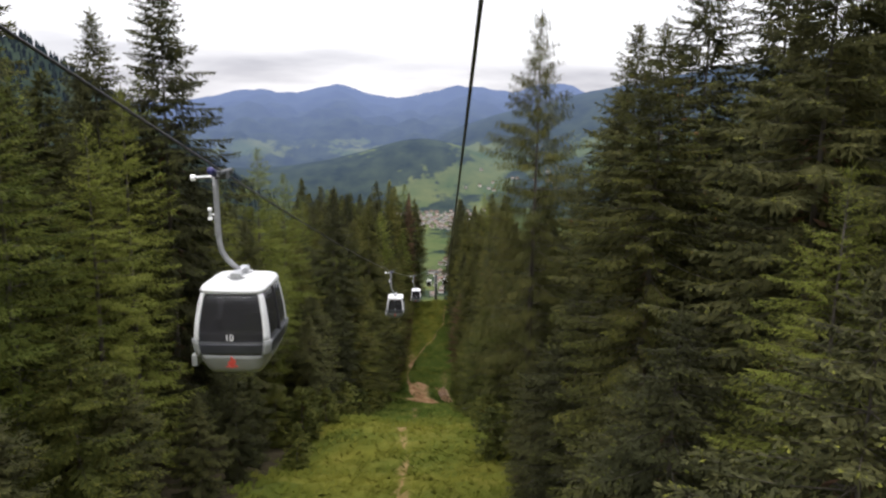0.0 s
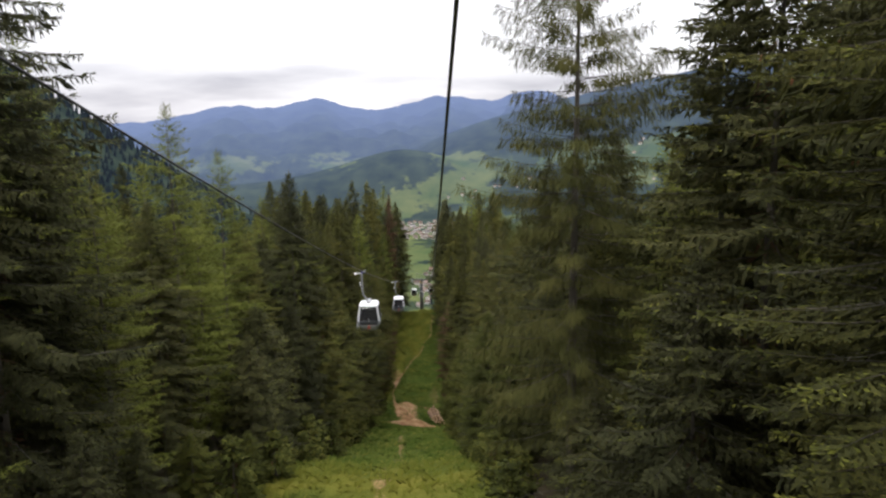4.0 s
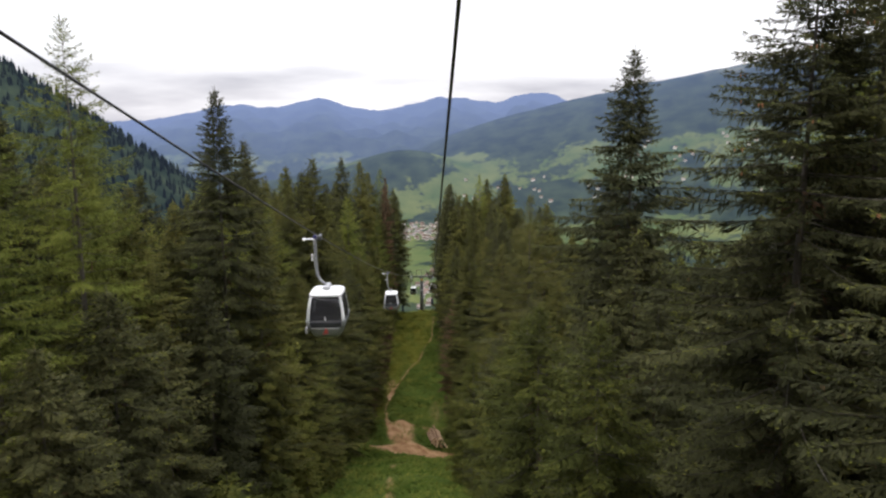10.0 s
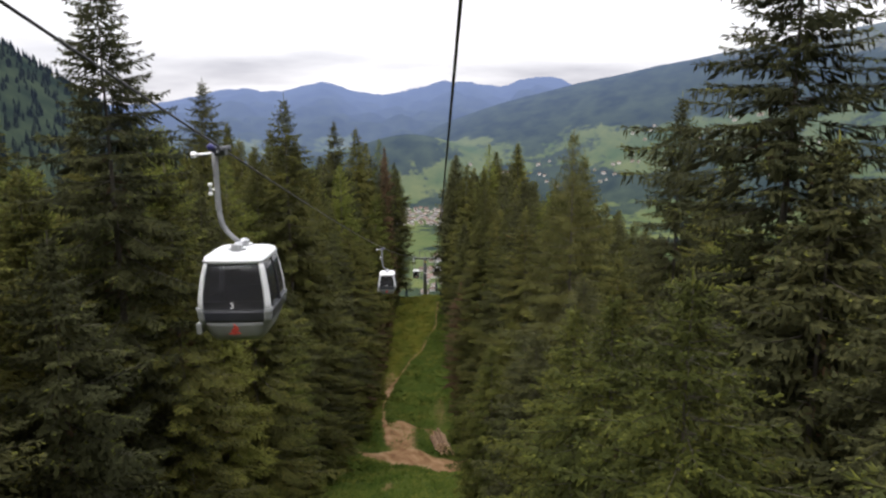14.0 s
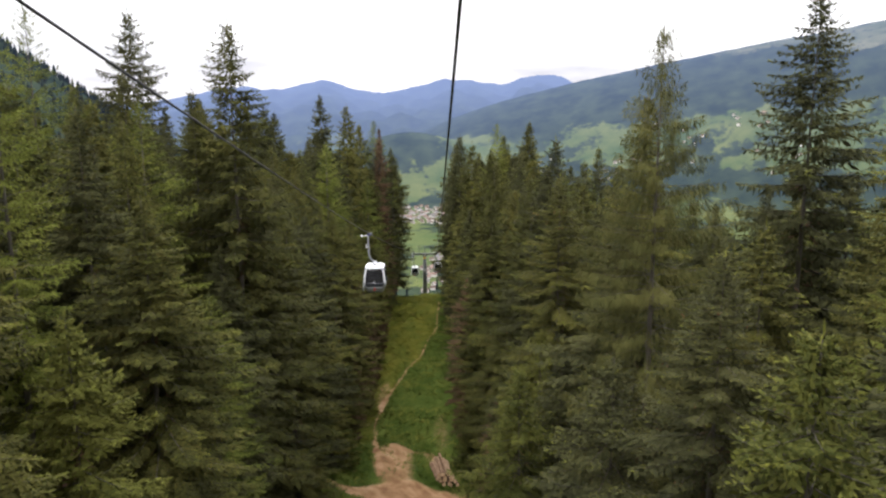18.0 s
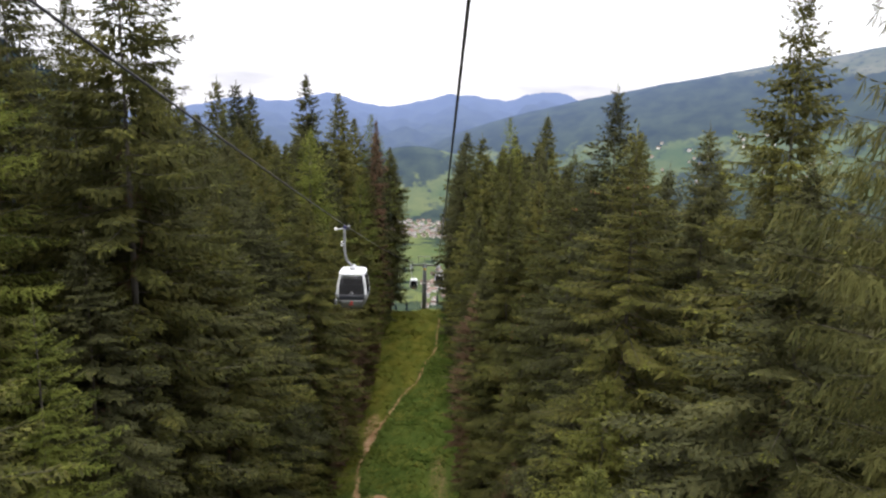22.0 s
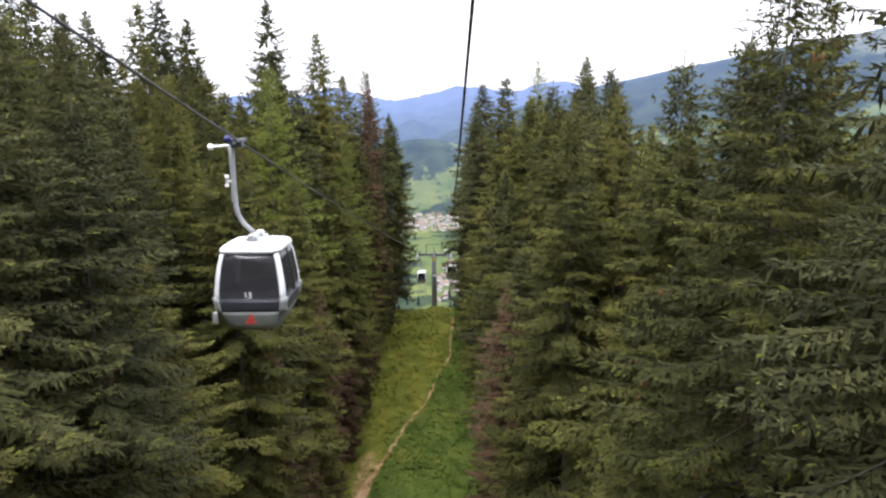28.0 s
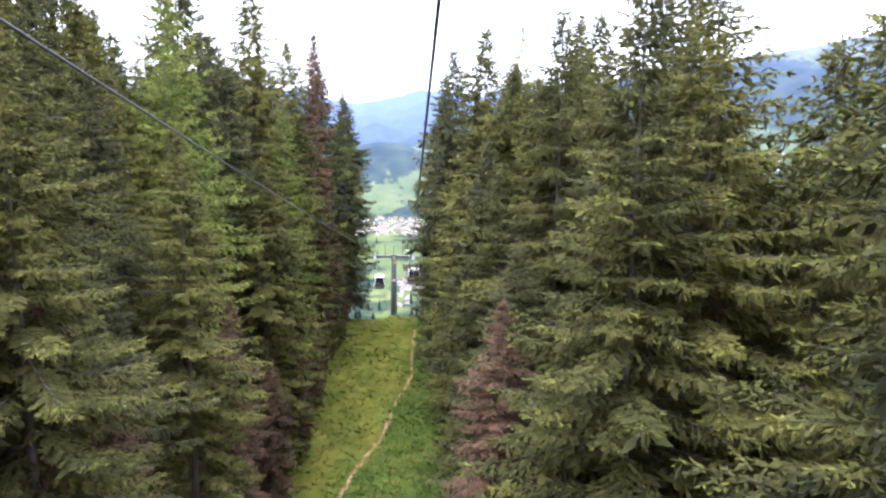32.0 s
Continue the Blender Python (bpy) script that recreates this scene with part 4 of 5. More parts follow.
def snag(x, y, top, seed):
    """A dead spruce without needles: grey stem and bare drooping branches."""
    rs = np.random.RandomState(seed)
    z = float(base_height(np.array(x), np.array(y)))
    e = hold("dead_spruce", pose(x, y, z - 0.05), "dead grey spruce with bare drooping branches", "dead tree", "trees along the lift clearing")
    h = top - z
    bm = bmesh.new()
    tube(bm, [(0, 0, -0.5), (0.05, 0, h * 0.4), (-0.04, 0.05, h * 0.8), (0, 0, h)], [0.15, 0.11, 0.05, 0.012], 8)
    part("trunk", bm, DEAD_WOOD, e, "", True)
    bm = bmesh.new()
    for i in range(70):
        f = rs.uniform(0.25, 0.98)
        a = rs.uniform(0, 6.28)
        q = (0.25 + 1.9 * (1 - f) ** 0.6) * rs.uniform(0.6, 1.3)
        o, s = Vector((math.cos(a), math.sin(a), 0)), Vector((-math.sin(a), math.cos(a), 0))
        b = Vector((0, 0, f * h))
        tube(bm, [b, b + o * q * 0.5 + Vector((0, 0, -0.05 * q)), b + o * q + Vector((0, 0, -0.3 * q))], [0.022, 0.014, 0.004], 4, cap=False)
        for k in range(7):
            g = 0.3 + 0.1 * k
            p = b + o * q * g + Vector((0, 0, -0.28 * q * g * g))
            t = p + (o * 0.6 + s * (1 if k % 2 else -1) * 0.8 + Vector((0, 0, -0.5))) * q * 0.3 * (1.2 - g)
            tube(bm, [p, t], [0.009, 0.003], 3, cap=False)
    part("bare_crown", bm, DEAD_WOOD, e, "bare grey branches")


snag(12.4, 99.7, 29.2, 1)


# ---------------------------------------------------------------- ropes, tower
def rope(name, x, label):
    ys = list(np.linspace(-60, 241, 90))
    bm = bmesh.new()
    tube(bm, [(x, y, cable_height(y)) for y in ys] + [(x, y, cable_height(241) - 0.42 * (y - 241)) for y in (262, 300, 360, 420)], 0.026, 8)
    return tagged(part(name, bm, ROPE, None, smooth_faces=True), label, "rope", "lift ropes")


RIGHT_ROPE, LEFT_ROPE = 0.34, -5.14
rope("haul_rope", RIGHT_ROPE, "dark twisted steel haul rope above the clearing")
rope("haul_rope", LEFT_ROPE, "dark twisted steel haul rope carrying uphill cabins")


# ---------------------------------------------------------------- cabins
def section(z, out=0.0, n=96):
    """The cabin's rounded outline at height z: points round it, counter-clockwise from the front's left corner."""
    hw = np.interp(z, [0.0, 0.1, 0.5, 0.85, 1.2, 1.7, 1.98, 2.06, 2.12], [0.61, 0.69, 0.875, 0.925, 0.90, 0.815, 0.73, 0.69, 0.56]) + out
    hd = np.interp(z, [0.0, 0.1, 0.5, 0.85, 1.2, 1.7, 1.98, 2.06, 2.12], [0.78, 0.85, 1.02, 1.07, 1.05, 0.97, 0.90, 0.86, 0.70]) + out
    pts = []
    for k in range(n):
        a = 2 * math.pi * (k + 0.5) / n
        c, s = math.cos(a), math.sin(a)
        e = 0.34
        pts.append((hw * math.copysign(abs(c) ** e, c), hd * math.copysign(abs(s) ** e, s), z))
    return pts


def panel(zs, k0, k1, inner, outer, n=96):
    """A curved slab of the cabin's skin between heights, from outline point k0 to k1 (all round when k1 - k0 == n)."""
    bm = bmesh.new()
    whole = k1 - k0 >= n
    ks = [k % n for k in range(k0, k1 if whole else k1 + 1)]
    grid = {}
    for layer, off in ((0, inner), (1, outer)):
        for i, z in enumerate(zs):
            sec = section(z, off, n)
            for j, k in enumerate(ks):
                grid[layer, i, j] = bm.verts.new(sec[k])
    m, c = len(zs), len(ks)
    span = range(c) if whole else range(c - 1)
    for i in range(m - 1):
        for j in span:
            j2 = (j + 1) % c
            bm.faces.new((grid[1, i, j], grid[1, i, j2], grid[1, i + 1, j2], grid[1, i + 1, j]))
            bm.faces.new((grid[0, i, j], grid[0, i + 1, j], grid[0, i + 1, j2], grid[0, i, j2]))
    for i, flip in ((0, False), (m - 1, True)):
        for j in span:
            j2 = (j + 1) % c
            f = (grid[0, i, j], grid[0, i, j2], grid[1, i, j2], grid[1, i, j])
            bm.faces.new(f[::-1] if flip else f)
    if not whole:
        for j, flip in ((0, True), (c - 1, False)):
            for i in range(m - 1):
                f = (grid[0, i, j], grid[1, i, j], grid[1, i + 1, j], grid[0, i + 1, j])
                bm.faces.new(f)
    bmesh.ops.recalc_face_normals(bm, faces=bm.faces)
    return bm


def lid(z, zc, out, k=96):
    """A gently domed closing sheet, 3 cm thick."""
    bm = bmesh.new()
    for dz in (0, -0.03):
        rim = [bm.verts.new((p[0], p[1], p[2] + dz)) for p in section(z, out)]
        mid = [bm.verts.new((p[0] * 0.5, p[1] * 0.5, zc + dz)) for p in section(z, out)]
        top = bm.verts.new((0, 0, zc + (zc - z) * 0.25 + dz))
        for i in range(k):
            j = (i + 1) % k
            bm.faces.new((rim[i], rim[j], mid[j], mid[i]))
            bm.faces.new((mid[i], mid[j], top))
    return bm


def text_mesh(words, size):
    cu = bpy.data.curves.new("number", "FONT")
    cu.body = words
    cu.size = size
    cu.align_x = "CENTER"
    cu.extrude = 0.004
    ob = bpy.data.objects.new("number", cu)
    scene.collection.objects.link(ob)
    bpy.context.view_layer.update()
    me = bpy.data.meshes.new_from_object(ob.evaluated_get(bpy.context.evaluated_depsgraph_get()))
    bpy.data.objects.remove(ob)
    return me


def gondola(m, number, label):
    """A cabin; its origin is the floor's middle. The front looks along -y."""
    g = hold("gondola_cabin", m, label, "gondola", "cabins on the lift")
    zs = lambda a, b, n=5: list(np.linspace(a, b, n))
    body = part("lower_body", panel(zs(0.0, 0.50), 0, 96, -0.03, 0.0), GREY_SHELL, g, "rounded grey lower shell", True)
    bm = bmesh.new()
    bm.faces.new([bm.verts.new(p) for p in section(0.0, 0.0)][::-1])
    part("underside", bm, GREY_SHELL, body)
    part("dark_band", panel(zs(0.505, 0.80), 0, 96, -0.03, 0.006), DARK_BAND, g, "glossy dark band below the windows", True)
    quarters = ((-9, 9), (15, 33), (39, 57), (63, 81))
    for name, (a, b) in zip(("side_window", "rear_window", "side_window", "front_window"), quarters):
        w = part(name, panel(zs(0.83, 1.93, 6), a, b, -0.028, -0.016), tinted, g, "dark tinted curved pane", True)
        w.visible_shadow = False
        part("window_rail", panel(zs(0.805, 0.832, 2), a, b, -0.03, 0.01), DARK_STEEL, g)
        part("window_head", panel(zs(1.93, 1.97, 2), a, b, -0.03, 0.012), WHITE_SHELL, g)
    for a, b in ((9, 15), (33, 39), (57, 63), (81, 87)):
        part("corner_pillar", panel(zs(0.805, 1.96, 8), a, b, -0.03, 0.016), WHITE_SHELL, g, "white curved corner pillar", True)
        part("bumper", panel(zs(0.46, 0.86, 4), a - 1, b + 1, 0.008, 0.055), GREY_SHELL, g, "light grey corner bumper", True)
    # door seam on the side windows
    for sx in (-1, 1):
        bm = bmesh.new()
        tube(bm, [(sx * (np.interp(z, [0.85, 1.2, 1.7, 1.95], [0.925, 0.90, 0.815, 0.735]) + 0.0), 0, z) for z in zs(0.83, 1.94, 6)], 0.022, 6)
        part("door_seal", bm, RUBBER, g)
    part("roof", panel(zs(1.965, 2.09, 4), 0, 96, -0.02, 0.045), WHITE_SHELL, g, "white roof edge", True)
    part("roof_cover", lid(2.085, 2.15, 0.03), WHITE_SHELL, g, "white domed roof", True)
    bm = bmesh.new()
    bm.faces.new([bm.verts.new((p[0], p[1], 0.08)) for p in section(0.1, -0.04)])
    part("floor_plate", bm, SEAT, g)
    for sy in (-1, 1):
        bm = bmesh.new()
        box(bm, (-0.74, sy * 0.62 - 0.24, 0.40), (0.74, sy * 0.62 + 0.24, 0.50), 0.03)
        box(bm, (-0.74, sy * 0.86 - 0.05, 0.52), (0.74, sy * 0.86 + 0.03, 1.0), 0.03)
        part("bench", bm, SEAT, g, "dark upholstered bench")
    # emblem and number on both ends
    for sy in (-1, 1):
        bm = bmesh.new()
        for i, (dx, dz, rx, rz) in enumerate(((-0.02, -0.04, 0.07, 0.10), (0.03, 0.03, 0.06, 0.11), (0.01, 0.13, 0.03, 0.06), (-0.10, -0.10, 0.06, 0.03), (0.08, -0.09, 0.05, 0.03))):
            ring = []
            for t in np.linspace(0, 6.283, 15)[:-1]:
                k = 1 + 0.18 * math.sin(3 * t + i) + 0.1 * math.sin(5 * t + 2 * i)
                zz = 0.29 + dz + rz * k * math.sin(t)
                ring.append(bm.verts.new((dx + rx * k * math.cos(t), sy * (float(np.interp(zz, [0.1, 0.5], [0.85, 1.02])) + 0.010 + 0.002 * i), zz)))
            bm.faces.new(ring)
        geom = bmesh.ops.extrude_face_region(bm, geom=list(bm.faces))["geom"]
        for v in geom:
            if isinstance(v, bmesh.types.BMVert):
                v.co.y -= sy * 0.05
        part("emblem", bm, RED_PAINT, g, "irregular red painted emblem")
        y_n = sy * 1.085
        if number:
            me = text_mesh(number, 0.21)
            ob = part("number", me, WHITE_PAINT, g, "white cabin number")
            ob.matrix_local = pose(0, y_n, 0.87, 90 + 4, 0, 0 if sy < 0 else 180)
        else:
            bm = bmesh.new()
            for dx in (-0.05, 0.05):
                box(bm, (dx - 0.028, y_n - 0.006, 0.87), (dx + 0.028, y_n + 0.006, 0.99))
            part("number", bm, WHITE_PAINT, g, "white number mark")
    # ski holders on the outer side
    bm = bmesh.new()
    box(bm, (-0.99, -0.80, 0.14), (-0.85, -0.12, 0.42), 0.05)
    box(bm, (-0.99, 0.12, 0.14), (-0.85, 0.80, 0.42), 0.05)
    part("ski_holder", bm, GREY_SHELL, g, "grey ski holder on the door side")
    # suspension: frame on the roof, bent arm, grip
    bm = bmesh.new()
    box(bm, (-0.13, -0.42, 2.13), (0.13, -0.20, 2.30), 0.03)
    box(bm, (-0.13, 0.20, 2.13), (0.13, 0.42, 2.30), 0.03)
    box(bm, (-0.07, -0.50, 2.22), (0.07, 0.50, 2.32), 0.02)
    tube(bm, [(-0.22, -0.31, 2.2), (0.22, -0.31, 2.2)], 0.035, 8)
    tube(bm, [(-0.22, 0.31, 2.2), (0.22, 0.31, 2.2)], 0.035, 8)
    part("suspension_frame", bm, STEEL, g, "grey steel suspension frame")
    path_pts = [(0.0, 0, 2.27), (-0.10, 0, 2.36), (-0.30, 0, 2.55), (-0.42, 0, 2.75), (-0.47, 0, 3.0), (-0.49, 0, 3.5), (-0.50, 0, 4.0), (-0.50, 0, 4.55)]
    bm = bmesh.new()
    tube(bm, path_pts, [0.06, 0.062, 0.065, 0.068, 0.068, 0.068, 0.072, 0.08], 10)
    arm = part("hanger_arm", bm, HANGER_PAINT, g, "bent grey steel hanger arm", True)
    bm = bmesh.new()
    tube(bm, [(-0.62, 0, 3.62), (-0.50, 0, 3.62)], 0.03, 6)
    tube(bm, [(-0.66, 0, 3.56), (-0.66, 0, 3.72)], 0.035, 6)
    tube(bm, [(-0.55, 0, 3.10), (-0.55, 0, 3.55)], 0.015, 6)
    part("door_lever", bm, STEEL, arm)
    bm = bmesh.new()
    tube(bm, [(-1.0, 0, 4.48), (-0.4, 0, 4.52)], 0.035, 8)
    part("cross_bar", bm, STEEL, arm)
    bm = bmesh.new()
    tube(bm, [(-1.07, 0, 4.48), (-0.97, 0, 4.48)], 0.075, 12)
    part("guide_roller", bm, WHITE_PAINT, arm, "white guide roller")
    bm = bmesh.new()
    box(bm, (-0.48, -0.14, 4.46), (-0.20, 0.14, 4.66), 0.03)
    box(bm, (-0.34, -0.48, 4.60), (-0.22, 0.48, 4.68), 0.02)
    tube(bm, [(-0.28, -0.42, 4.62), (-0.28, -0.62, 4.55)], 0.03, 6)
    tube(bm, [(-0.28, 0.42, 4.62), (-0.28, 0.62, 4.55)], 0.03, 6)
    part("rope_grip", bm, DARK_STEEL, arm, "spring rope grip")
    bm = bmesh.new()
    tube(bm, [(-0.43, -0.62, 4.70), (-0.43, -0.58, 4.70), (-0.43, -0.14, 4.58)], [0.07, 0.085, 0.085], 12)
    part("spring_housing", bm, GRIP_BLUE, arm, "blue painted spring housing", True)
    bm = bmesh.new()
    tube(bm, [(-0.43, 0.12, 4.56), (-0.43, 0.30, 4.50)], 0.075, 10)
    tube(bm, [(-0.43, 0.30, 4.50), (-0.43, 0.36, 4.48)], 0.045, 10)
    part("clamp", bm, CONE, arm, "rust-brown clamp end")
    for dz in (0.0, 0.22):
        bm = bmesh.new()
        tube(bm, [(-0.70, 0, 3.52 + dz), (-0.62, 0, 3.52 + dz)], 0.045, 10)
        part("lever_roller", bm, WHITE_PAINT, arm, "small white roller")
    return g


GRIP_HEIGHT, GRIP_SIDE = 4.60, -0.28
CABINS = [(LEFT_ROPE, 17.2, "10", "white gondola cabin with tinted windows hanging close on the uphill rope"),
          (LEFT_ROPE, 73.5, "3", "white gondola cabin hanging on the uphill rope beside tall spruces"),
          (LEFT_ROPE, 129.5, "13", "white gondola cabin hanging on the uphill rope above the earth track"),
          (LEFT_ROPE, 247.0, "", "white gondola cabin just beyond the lift tower"),
          (RIGHT_ROPE, 222.0, "", "white gondola cabin going down towards the tower")]
for x, y, number, label in CABINS:
    z = cable_height(y) if y < 241 else cable_height(241) - 0.42 * (y - 241)
    gondola(pose(x - GRIP_SIDE, y, z - GRIP_HEIGHT), number, label)


# ---------------------------------------------------------------- lift tower
def lift_tower(x, y):
    top = cable_height(y) - 0.35
    z = float(base_height(np.array(x), np.array(y)))
    t = hold("lift_tower", pose(x, y, z), "grey tubular steel lift tower with crossarm and wheels", "lift tower")
    H = top - z
    bm = bmesh.new()
    tube(bm, [(0, 0, -0.6), (0, 0, H * 0.5), (0, 0, H - 0.2)], [0.55, 0.47, 0.38], 16)
    part("pole", bm, TOWER_STEEL, t, "grey tapered tube", True)
    bm = bmesh.new()
    box(bm, (-1.0, -1.0, -0.6), (1.0, 1.0, 0.5), 0.05)
    part("footing", bm, material("concrete", [(0.35, 0.34, 0.33), (0.48, 0.47, 0.45)], 1.5, 0.95, bump=0.3), t, "square concrete footing")
    bm = bmesh.new()
    box(bm, (-2.75, -0.2, H - 0.5), (2.75, 0.2, H - 0.12), 0.03)
    box(bm, (-0.5, -0.28, H - 0.75), (0.5, 0.28, H - 0.02), 0.03)
    part("crossarm", bm, TOWER_STEEL, t, "boxed steel crossarm")
    for sx in (-2.65, 2.65):
        bm = bmesh.new()
        box(bm, (sx - 0.05, -1.7, H - 0.02), (sx + 0.05, 1.7, H + 0.12), 0.02)
        box(bm, (sx - 0.12, -0.25, H - 0.4), (sx + 0.12, 0.25, H + 0.05), 0.02)
        beam = part("wheel_beam", bm, DARK_STEEL, t, "dark beam carrying the rope wheels")
        for k in range(6):
            bm = bmesh.new()
            yy = -1.5 + 0.6 * k
            tube(bm, [(sx + 0.06, yy, H + 0.10), (sx + 0.16, yy, H + 0.10)], 0.30, 16)
            part("rope_wheel", bm, RUBBER, beam, "rubber-lined wheel")
        s2 = 1 if sx > 0 else -1
        bm = bmesh.new()
        box(bm, (sx + s2 * 0.25 - 0.25, -1.8, H - 0.55), (sx + s2 * 0.25 + 0.35, 1.8, H - 0.50))
        for k in range(4):
            tube(bm, [(sx + s2 * 0.62, -1.75 + 1.166 * k, H - 0.5), (sx + s2 * 0.62, -1.75 + 1.166 * k, H + 0.55)], 0.02, 6)
        for dz in (0.0, 0.55):
            tube(bm, [(sx + s2 * 0.62, -1.75, H + dz), (sx + s2 * 0.62, 1.75, H + dz)], 0.02, 6)
        part("platform", bm, DARK_STEEL, t, "narrow work platform with rail")
    for px in (-1.35, 0.0, 1.35):
        bm = bmesh.new()
        tube(bm, [(px, 0, H - 0.15), (px, 0, H + (1.6 if px else 1.3))], 0.06, 8)
        part("lifting_post", bm, TOWER_STEEL, t)
    bm = bmesh.new()
    tube(bm, [(-1.6, 0, H + 1.55), (1.6, 0, H + 1.55)], 0.05, 8)
    part("lifting_beam", bm, TOWER_STEEL, t)
    bm = bmesh.new()
    for sx in (-0.2, 0.2):
        tube(bm, [(sx, -0.62, 0.4), (sx, -0.48, H - 0.6)], 0.018, 6)
    for k in range(int((H - 1) / 0.3)):
        f = k * 0.3 / (H - 1)
        tube(bm, [(-0.2, -0.62 + 0.14 * f, 0.5 + k * 0.3), (0.2, -0.62 + 0.14 * f, 0.5 + k * 0.3)], 0.012, 5)
    part("ladder", bm, DARK_STEEL, t)
    bm = bmesh.new()
    box(bm, (-0.28, -0.47, H - 1.35), (0.28, -0.43, H - 0.85), 0.01)
    part("sign", bm, YELLOW_PAINT, t, "small yellow tower sign")
    bm = bmesh.new()
    box(bm, (-0.16, -0.60, H * 0.62), (0.16, -0.55, H * 0.62 + 0.3), 0.01)
    part("sign", bm, WHITE_PAINT, t, "small white plate")
    return t


lift_tower((LEFT_ROPE + RIGHT_ROPE) / 2, 241.0)

# ---------------------------------------------------------------- logs beside the track
rl = random.Random(9)
for layer, count in enumerate((6, 5, 4, 3, 1)):
    for k in range(count):
        r = rl.uniform(0.16, 0.23)
        ln = rl.uniform(3.6, 4.6)
        x = 0.95 + 0.40 * (k - count / 2) + rl.uniform(-0.06, 0.06)
        y = 146.0 + rl.uniform(-0.3, 0.3)
        z = float(base_height(np.array(x), np.array(y))) + 0.2 + 0.35 * layer
        e = hold("log", pose(x, y, z, rl.uniform(-2, 2), 0, 12 + rl.uniform(-7, 7)), "cut log in a small pile beside the track", "log", "logs in the pile")
        bm = bmesh.new()
        tube(bm, [(0, -ln / 2, 0), (0.03, 0, 0.01), (0, ln / 2, 0)], [r, r * 0.97, r * 0.9], 10, cap=False)
        part("bark", bm, LOG_BARK, e, "", True)
        for s in (-1, 1):
            bm = bmesh.new()
            tube(bm, [(0, s * (ln / 2 - 0.03), 0), (0, s * (ln / 2 + 0.004), 0)], r * 0.98 if s < 0 else r * 0.9, 10)
            part("cut_end", bm, LOG_END, e, "pale sawn end")


# ---------------------------------------------------------------- houses in the valley
def house_meshes(w, d, h, pitch):
    bm = bmesh.new()
    box(bm, (-w / 2, -d / 2, -3), (w / 2, d / 2, h))
    wall = bpy.data.meshes.new("wall")
    top = h + pitch
    a = [bm.verts.new((sx * w / 2, 0, top)) for sx in (-1, 1)]
    for i, sx in enumerate((-1, 1)):
        bm.faces.new((bm.verts.new((sx * w / 2, -d / 2, h)), bm.verts.new((sx * w / 2, d / 2, h)), a[i]))
    bm.to_mesh(wall)
    bm.free()
    wall.materials.append(PLASTER)
    bm = bmesh.new()
    o = 0.9
    for s in (-1, 1):
        v = [bm.verts.new(p) for p in ((-w / 2 - o, s * (d / 2 + o), h - 0.6), (w / 2 + o, s * (d / 2 + o), h - 0.6), (w / 2 + o, 0, top + 0.3), (-w / 2 - o, 0, top + 0.3),
                                       (-w / 2 - o, s * (d / 2 + o), h - 0.3), (w / 2 + o, s * (d / 2 + o), h - 0.3), (w / 2 + o, 0, top + 0.65), (-w / 2 - o, 0, top + 0.65))]
        for f in ((0, 1, 2, 3), (4, 5, 6, 7), (0, 1, 5, 4), (1, 2, 6, 5), (3, 0, 4, 7)):
            bm.faces.new([v[i] for i in f])
    roof = bpy.data.meshes.new("roof")
    bmesh.ops.recalc_face_normals(bm, faces=bm.faces)
    bm.to_mesh(roof)
    bm.free()
    roof.materials.append(ROOF)
    return wall, roof


HOUSES = [house_meshes(9.5, 8, 4.4, 2.6), house_meshes(12, 8.5, 5.0, 2.8), house_meshes(8, 7, 4.0, 2.3), house_meshes(17, 10, 5.6, 2.8)]


def house(x, y, kind, turn, label, group):
    z = float(landscape_height(np.array(float(x)), np.array(float(y))))
    e = hold("house", pose(x, y, z, 0, 0, turn), label, "house", group)
    wall, roof = HOUSES[kind]
    part("wall", wall, None, e)
    part("roof", roof, None, e)


rh = random.Random(21)
spots = []
while len(spots) < 150:
    r = rh.uniform(2130, 2450)
    a = radians(rh.gauss(-1.1, 1.9))
    x, y = r * math.sin(a), 60 + r * math.cos(a)
    if all((x - p) ** 2 + (y - q) ** 2 > 19 ** 2 for p, q in spots):
        spots.append((x, y))
        house(x, y, rh.choices([0, 1, 2, 3], [4, 3, 2, 1])[0], rh.uniform(-40, 40), "pale plastered village house with a reddish roof in the valley", "village houses")
for az_c, r_c, n_c in ((8.4, 2680, 7), (13.6, 2620, 8), (17.0, 2760, 8), (19.5, 2700, 7), (2.6, 2620, 5), (22.5, 2800, 6), (26.0, 2650, 7), (4.8, 2750, 4)):
    for k in range(n_c):
        r, a = r_c + rh.gauss(0, 70), radians(az_c + rh.gauss(0, 1.0))
        house(r * math.sin(a), 60 + r * math.cos(a), rh.choice([0, 1, 2]), rh.uniform(-60, 60), "pale farmhouse on a green hillside meadow", "hillside farmhouses")

for k in range(46):
    r, a = rh.uniform(1330, 1690), radians(rh.uniform(-0.9, 1.6))
    if all((r * math.sin(a) - p) ** 2 + (60 + r * math.cos(a) - q) ** 2 > 15 ** 2 for p, q in spots):
        spots.append((r * math.sin(a), 60 + r * math.cos(a)))
        house(r * math.sin(a), 60 + r * math.cos(a), rh.choice([0, 0, 1, 2, 3]), rh.uniform(-50, 50), "pale village house with a dark roof below the lift", "village houses")


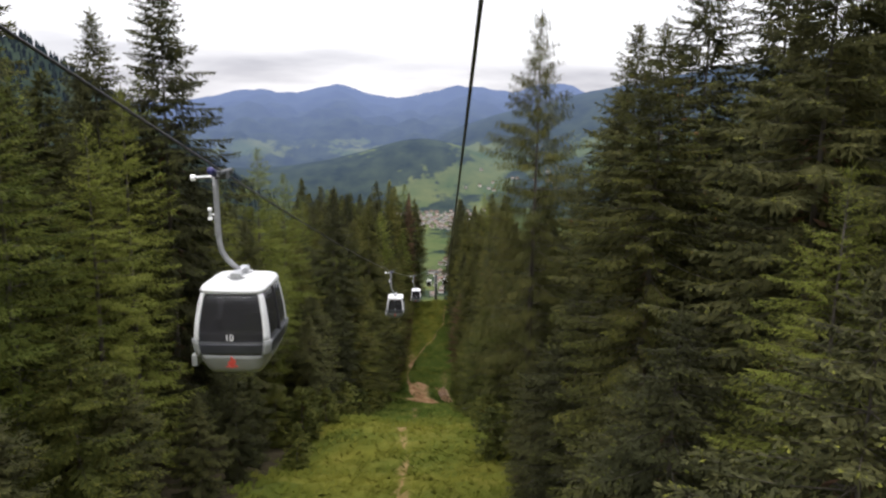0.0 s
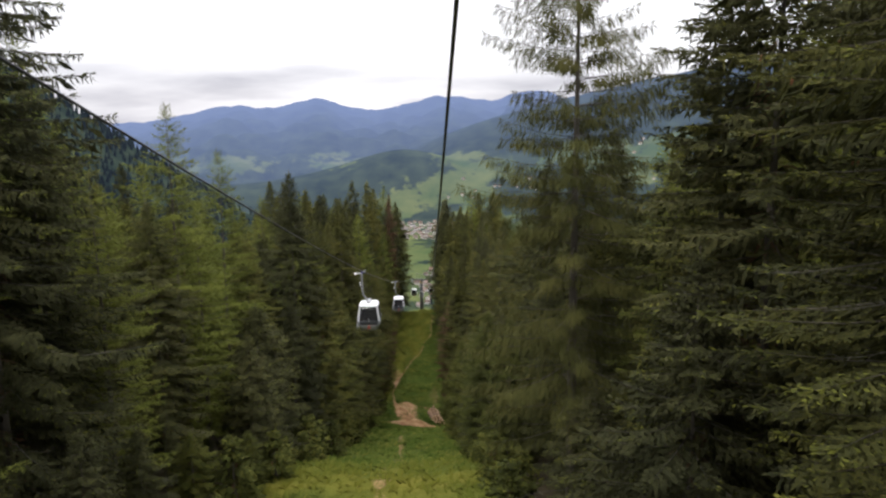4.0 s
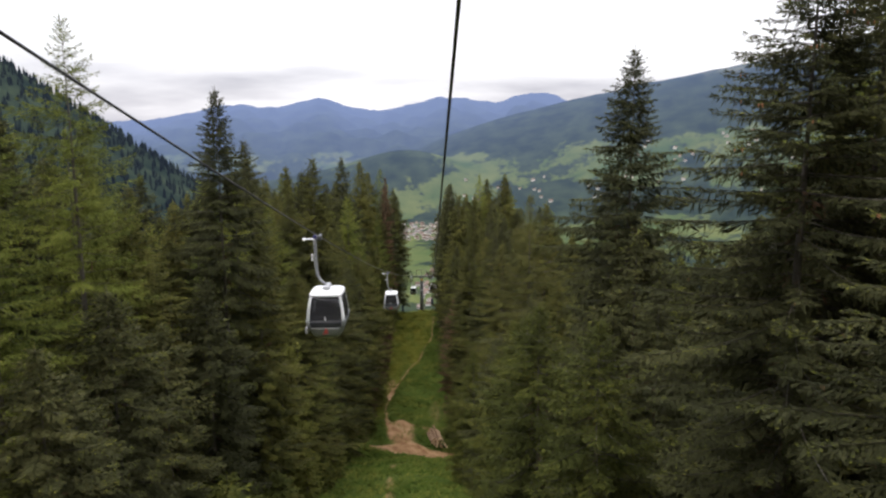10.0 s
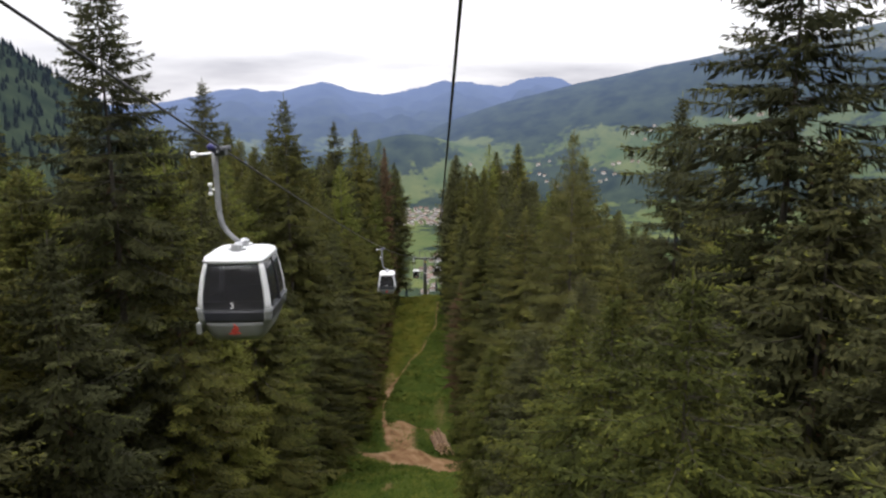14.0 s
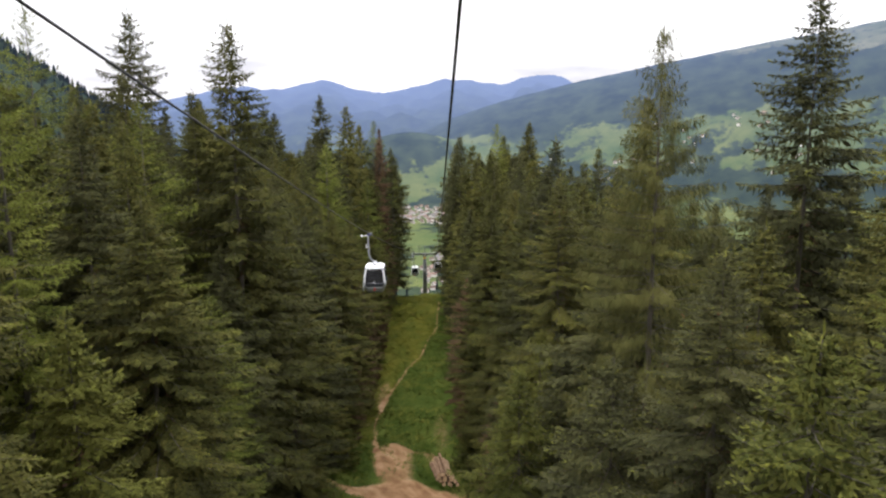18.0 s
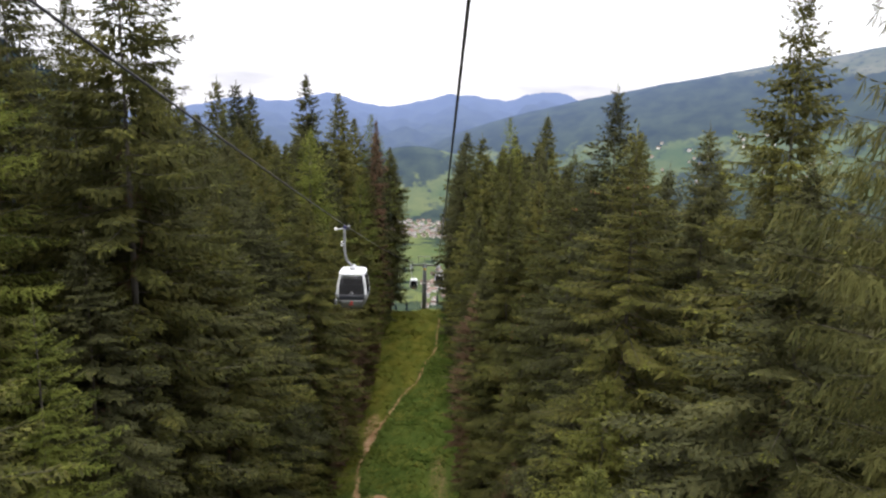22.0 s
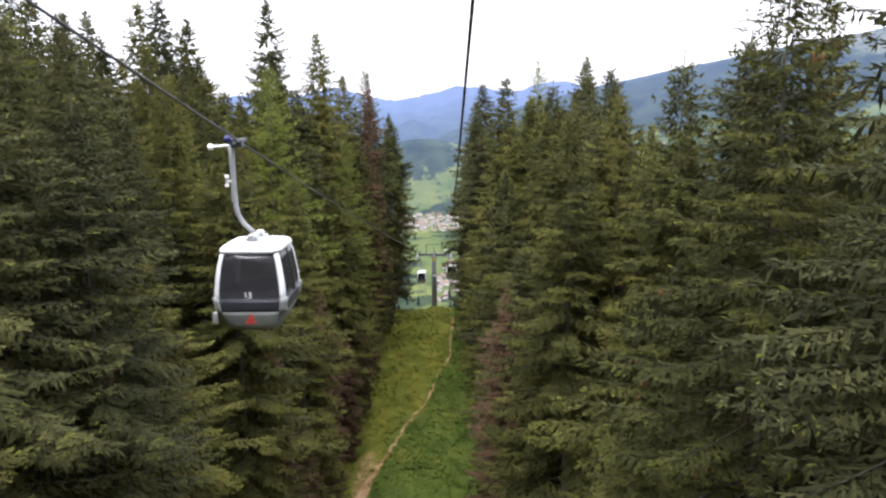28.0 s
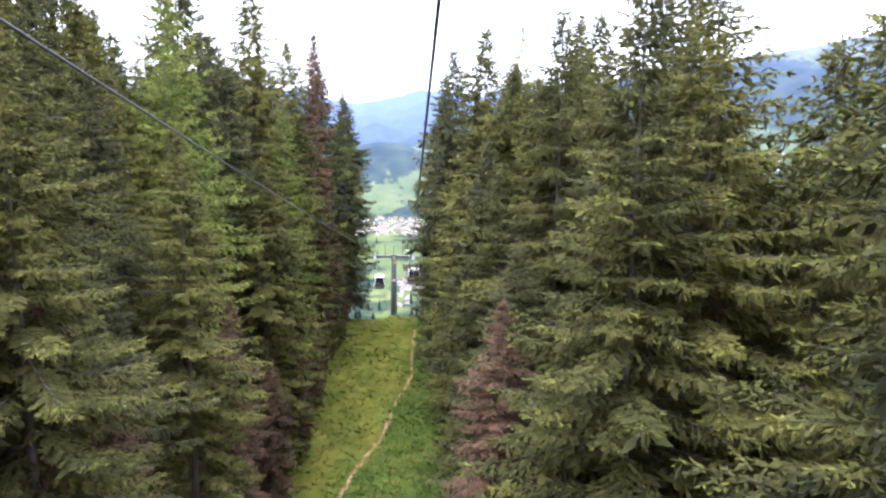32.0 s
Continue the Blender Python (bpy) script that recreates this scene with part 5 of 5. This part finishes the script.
# ---------------------------------------------------------------- woods in the distance
def far_woods():
    rs = np.random.RandomState(4)
    n = 8000
    r = np.concatenate([rs.uniform(330, 1500, n * 2 // 3), rs.uniform(1500, 2300, n - n * 2 // 3)])
    az = np.radians(np.where(rs.uniform(size=n) < 0.5, rs.uniform(-38, -15, n), rs.uniform(-40, 40, n)))
    x, y = r * np.sin(az), 60 + r * np.cos(az)
    m = meadow_mask(x, y) + 0.5 + rs.uniform(-0.08, 0.08, n)
    keep = (m < 0.90) & ~((np.abs(x + 8) < 22) & (y < 700)) & ~((np.hypot(x + 45, (y - 2330)) < 200))
    keep &= ~((np.abs(x - 10) < 34) & (np.abs(y - 1570) < 190) & (rs.uniform(size=n) < 0.8))
    x, y, r = x[keep], y[keep], r[keep]
    z = landscape_height(x, y)
    n = len(x)
    h = rs.uniform(14, 27, n)
    w = h * rs.uniform(0.13, 0.2, n)
    verts, k = [], 5
    ring = np.linspace(0, 6.283, k + 1)[:-1]
    for lvl, (f, q) in enumerate(((0.0, 0.5), (0.12, 1.0), (0.45, 0.62), (0.42, 0.8), (1.0, 0.02))):
        jig = rs.uniform(0.8, 1.2, (n, k))
        verts.append(np.stack([x[:, None] + np.cos(ring + lvl) * w[:, None] * q * jig, y[:, None] + np.sin(ring + lvl) * w[:, None] * q * jig,
                               (z - 1 + f * h)[:, None] + 0 * jig], -1))
    V = np.stack(verts, 1).reshape(-1, 3)
    quads = []
    for lvl in range(4):
        for i in range(k):
            quads.append((lvl * k + i, lvl * k + (i + 1) % k, (lvl + 1) * k + (i + 1) % k, (lvl + 1) * k + i))
    Q = (np.arange(n) * 5 * k)[:, None, None] + np.array(quads)[None]
    me = bpy.data.meshes.new("far_woods")
    fill_mesh(me, V, Q.reshape(-1, 4))
    # the far trees carry the same painted haze glow
    at = me.attributes.new("haze", "FLOAT", "POINT")
    at.data.foreach_set("value", haze_mask(V[:, 0], V[:, 1]).astype(np.float32))
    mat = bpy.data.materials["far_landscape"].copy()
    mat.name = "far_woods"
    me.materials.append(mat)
    return tagged(new("far_woods", me), "dark conifer woods on the far slopes", "woods", kind="stuff")


far_woods()


# ---------------------------------------------------------------- grass and herbs in the clearing
def grass_tufts():
    rs = np.random.RandomState(6)
    n = 26000
    y = rs.uniform(14, 238, n)
    x = rs.uniform(-13.5, 6.5, n)
    e = earth_mask(x, y)
    keep = (rs.uniform(size=n) > e * 1.3) & (clearing(x, y) > 0.15) & (rs.uniform(size=n) > 0.75 * worn_mask(x, y))
    x, y = x[keep], y[keep]
    z = base_height(x, y)
    n = len(x)
    lush = 0.5 + 0.5 * waves(x, y, 11, 41)
    out = []
    for b in range(4):
        a = rs.uniform(0, 6.28, n)
        h = rs.uniform(0.12, 0.32, n) * (0.6 + 0.8 * lush)
        w = rs.uniform(0.05, 0.12, n)
        lean = rs.uniform(1.1, 2.2, n) * h
        ox, oy = rs.normal(0, 0.12, n), rs.normal(0, 0.12, n)
        c, s = np.cos(a), np.sin(a)
        base = np.stack([x + ox, y + oy, z - 0.03], -1)
        side = np.stack([-s * w, c * w, 0 * w], -1)
        mid = base + np.stack([c * lean * 0.4, s * lean * 0.4, 0.6 * h], -1)
        tip = base + np.stack([c * lean, s * lean, h], -1)
        out.append(np.stack([base - side * 0.6, base + side * 0.6, mid + side, tip], 1))
    V = np.concatenate(out).reshape(-1, 3)
    me = bpy.data.meshes.new("grass")
    facing = np.tile([0, 0, 1.0], (len(V) // 4, 1)) + rs.normal(0, 0.25, (len(V) // 4, 3))
    V = turn_towards(V, facing)
    fill_mesh(me, V, np.arange(len(V)).reshape(-1, 4))
    soft_normals(me, facing)
    worn = worn_mask(V[:, 0], V[:, 1]).astype(np.float32)
    me.attributes.new("worn", "FLOAT", "POINT").data.foreach_set("value", worn)
    mat = material("grass_blades", [(0.037, 0.064, 0.011), (0.068, 0.094, 0.017), (0.125, 0.134, 0.028)], 0.3, 0.9, island=0.3, through_light=0.3, spec=0.03)
    nodes, links = mat.node_tree.nodes, mat.node_tree.links
    ramp = next(q for q in nodes if q.bl_idname == "ShaderNodeValToRGB")
    at = nodes.new("ShaderNodeAttribute")
    at.attribute_name = "worn"
    mix = nodes.new("ShaderNodeMix")
    mix.data_type = "RGBA"
    mix.inputs["B"].default_value = (0.112, 0.110, 0.016, 1)
    ends = [q.to_socket for q in ramp.outputs["Color"].links]
    links.new(ramp.outputs["Color"], mix.inputs["A"])
    links.new(at.outputs["Fac"], mix.inputs["Factor"])
    for socket in ends:
        links.new(mix.outputs["Result"], socket)
    me.materials.append(mat)
    return tagged(new("grass", me), "lush uneven grass and herbs in the clearing", "grass", kind="stuff")


grass_tufts()
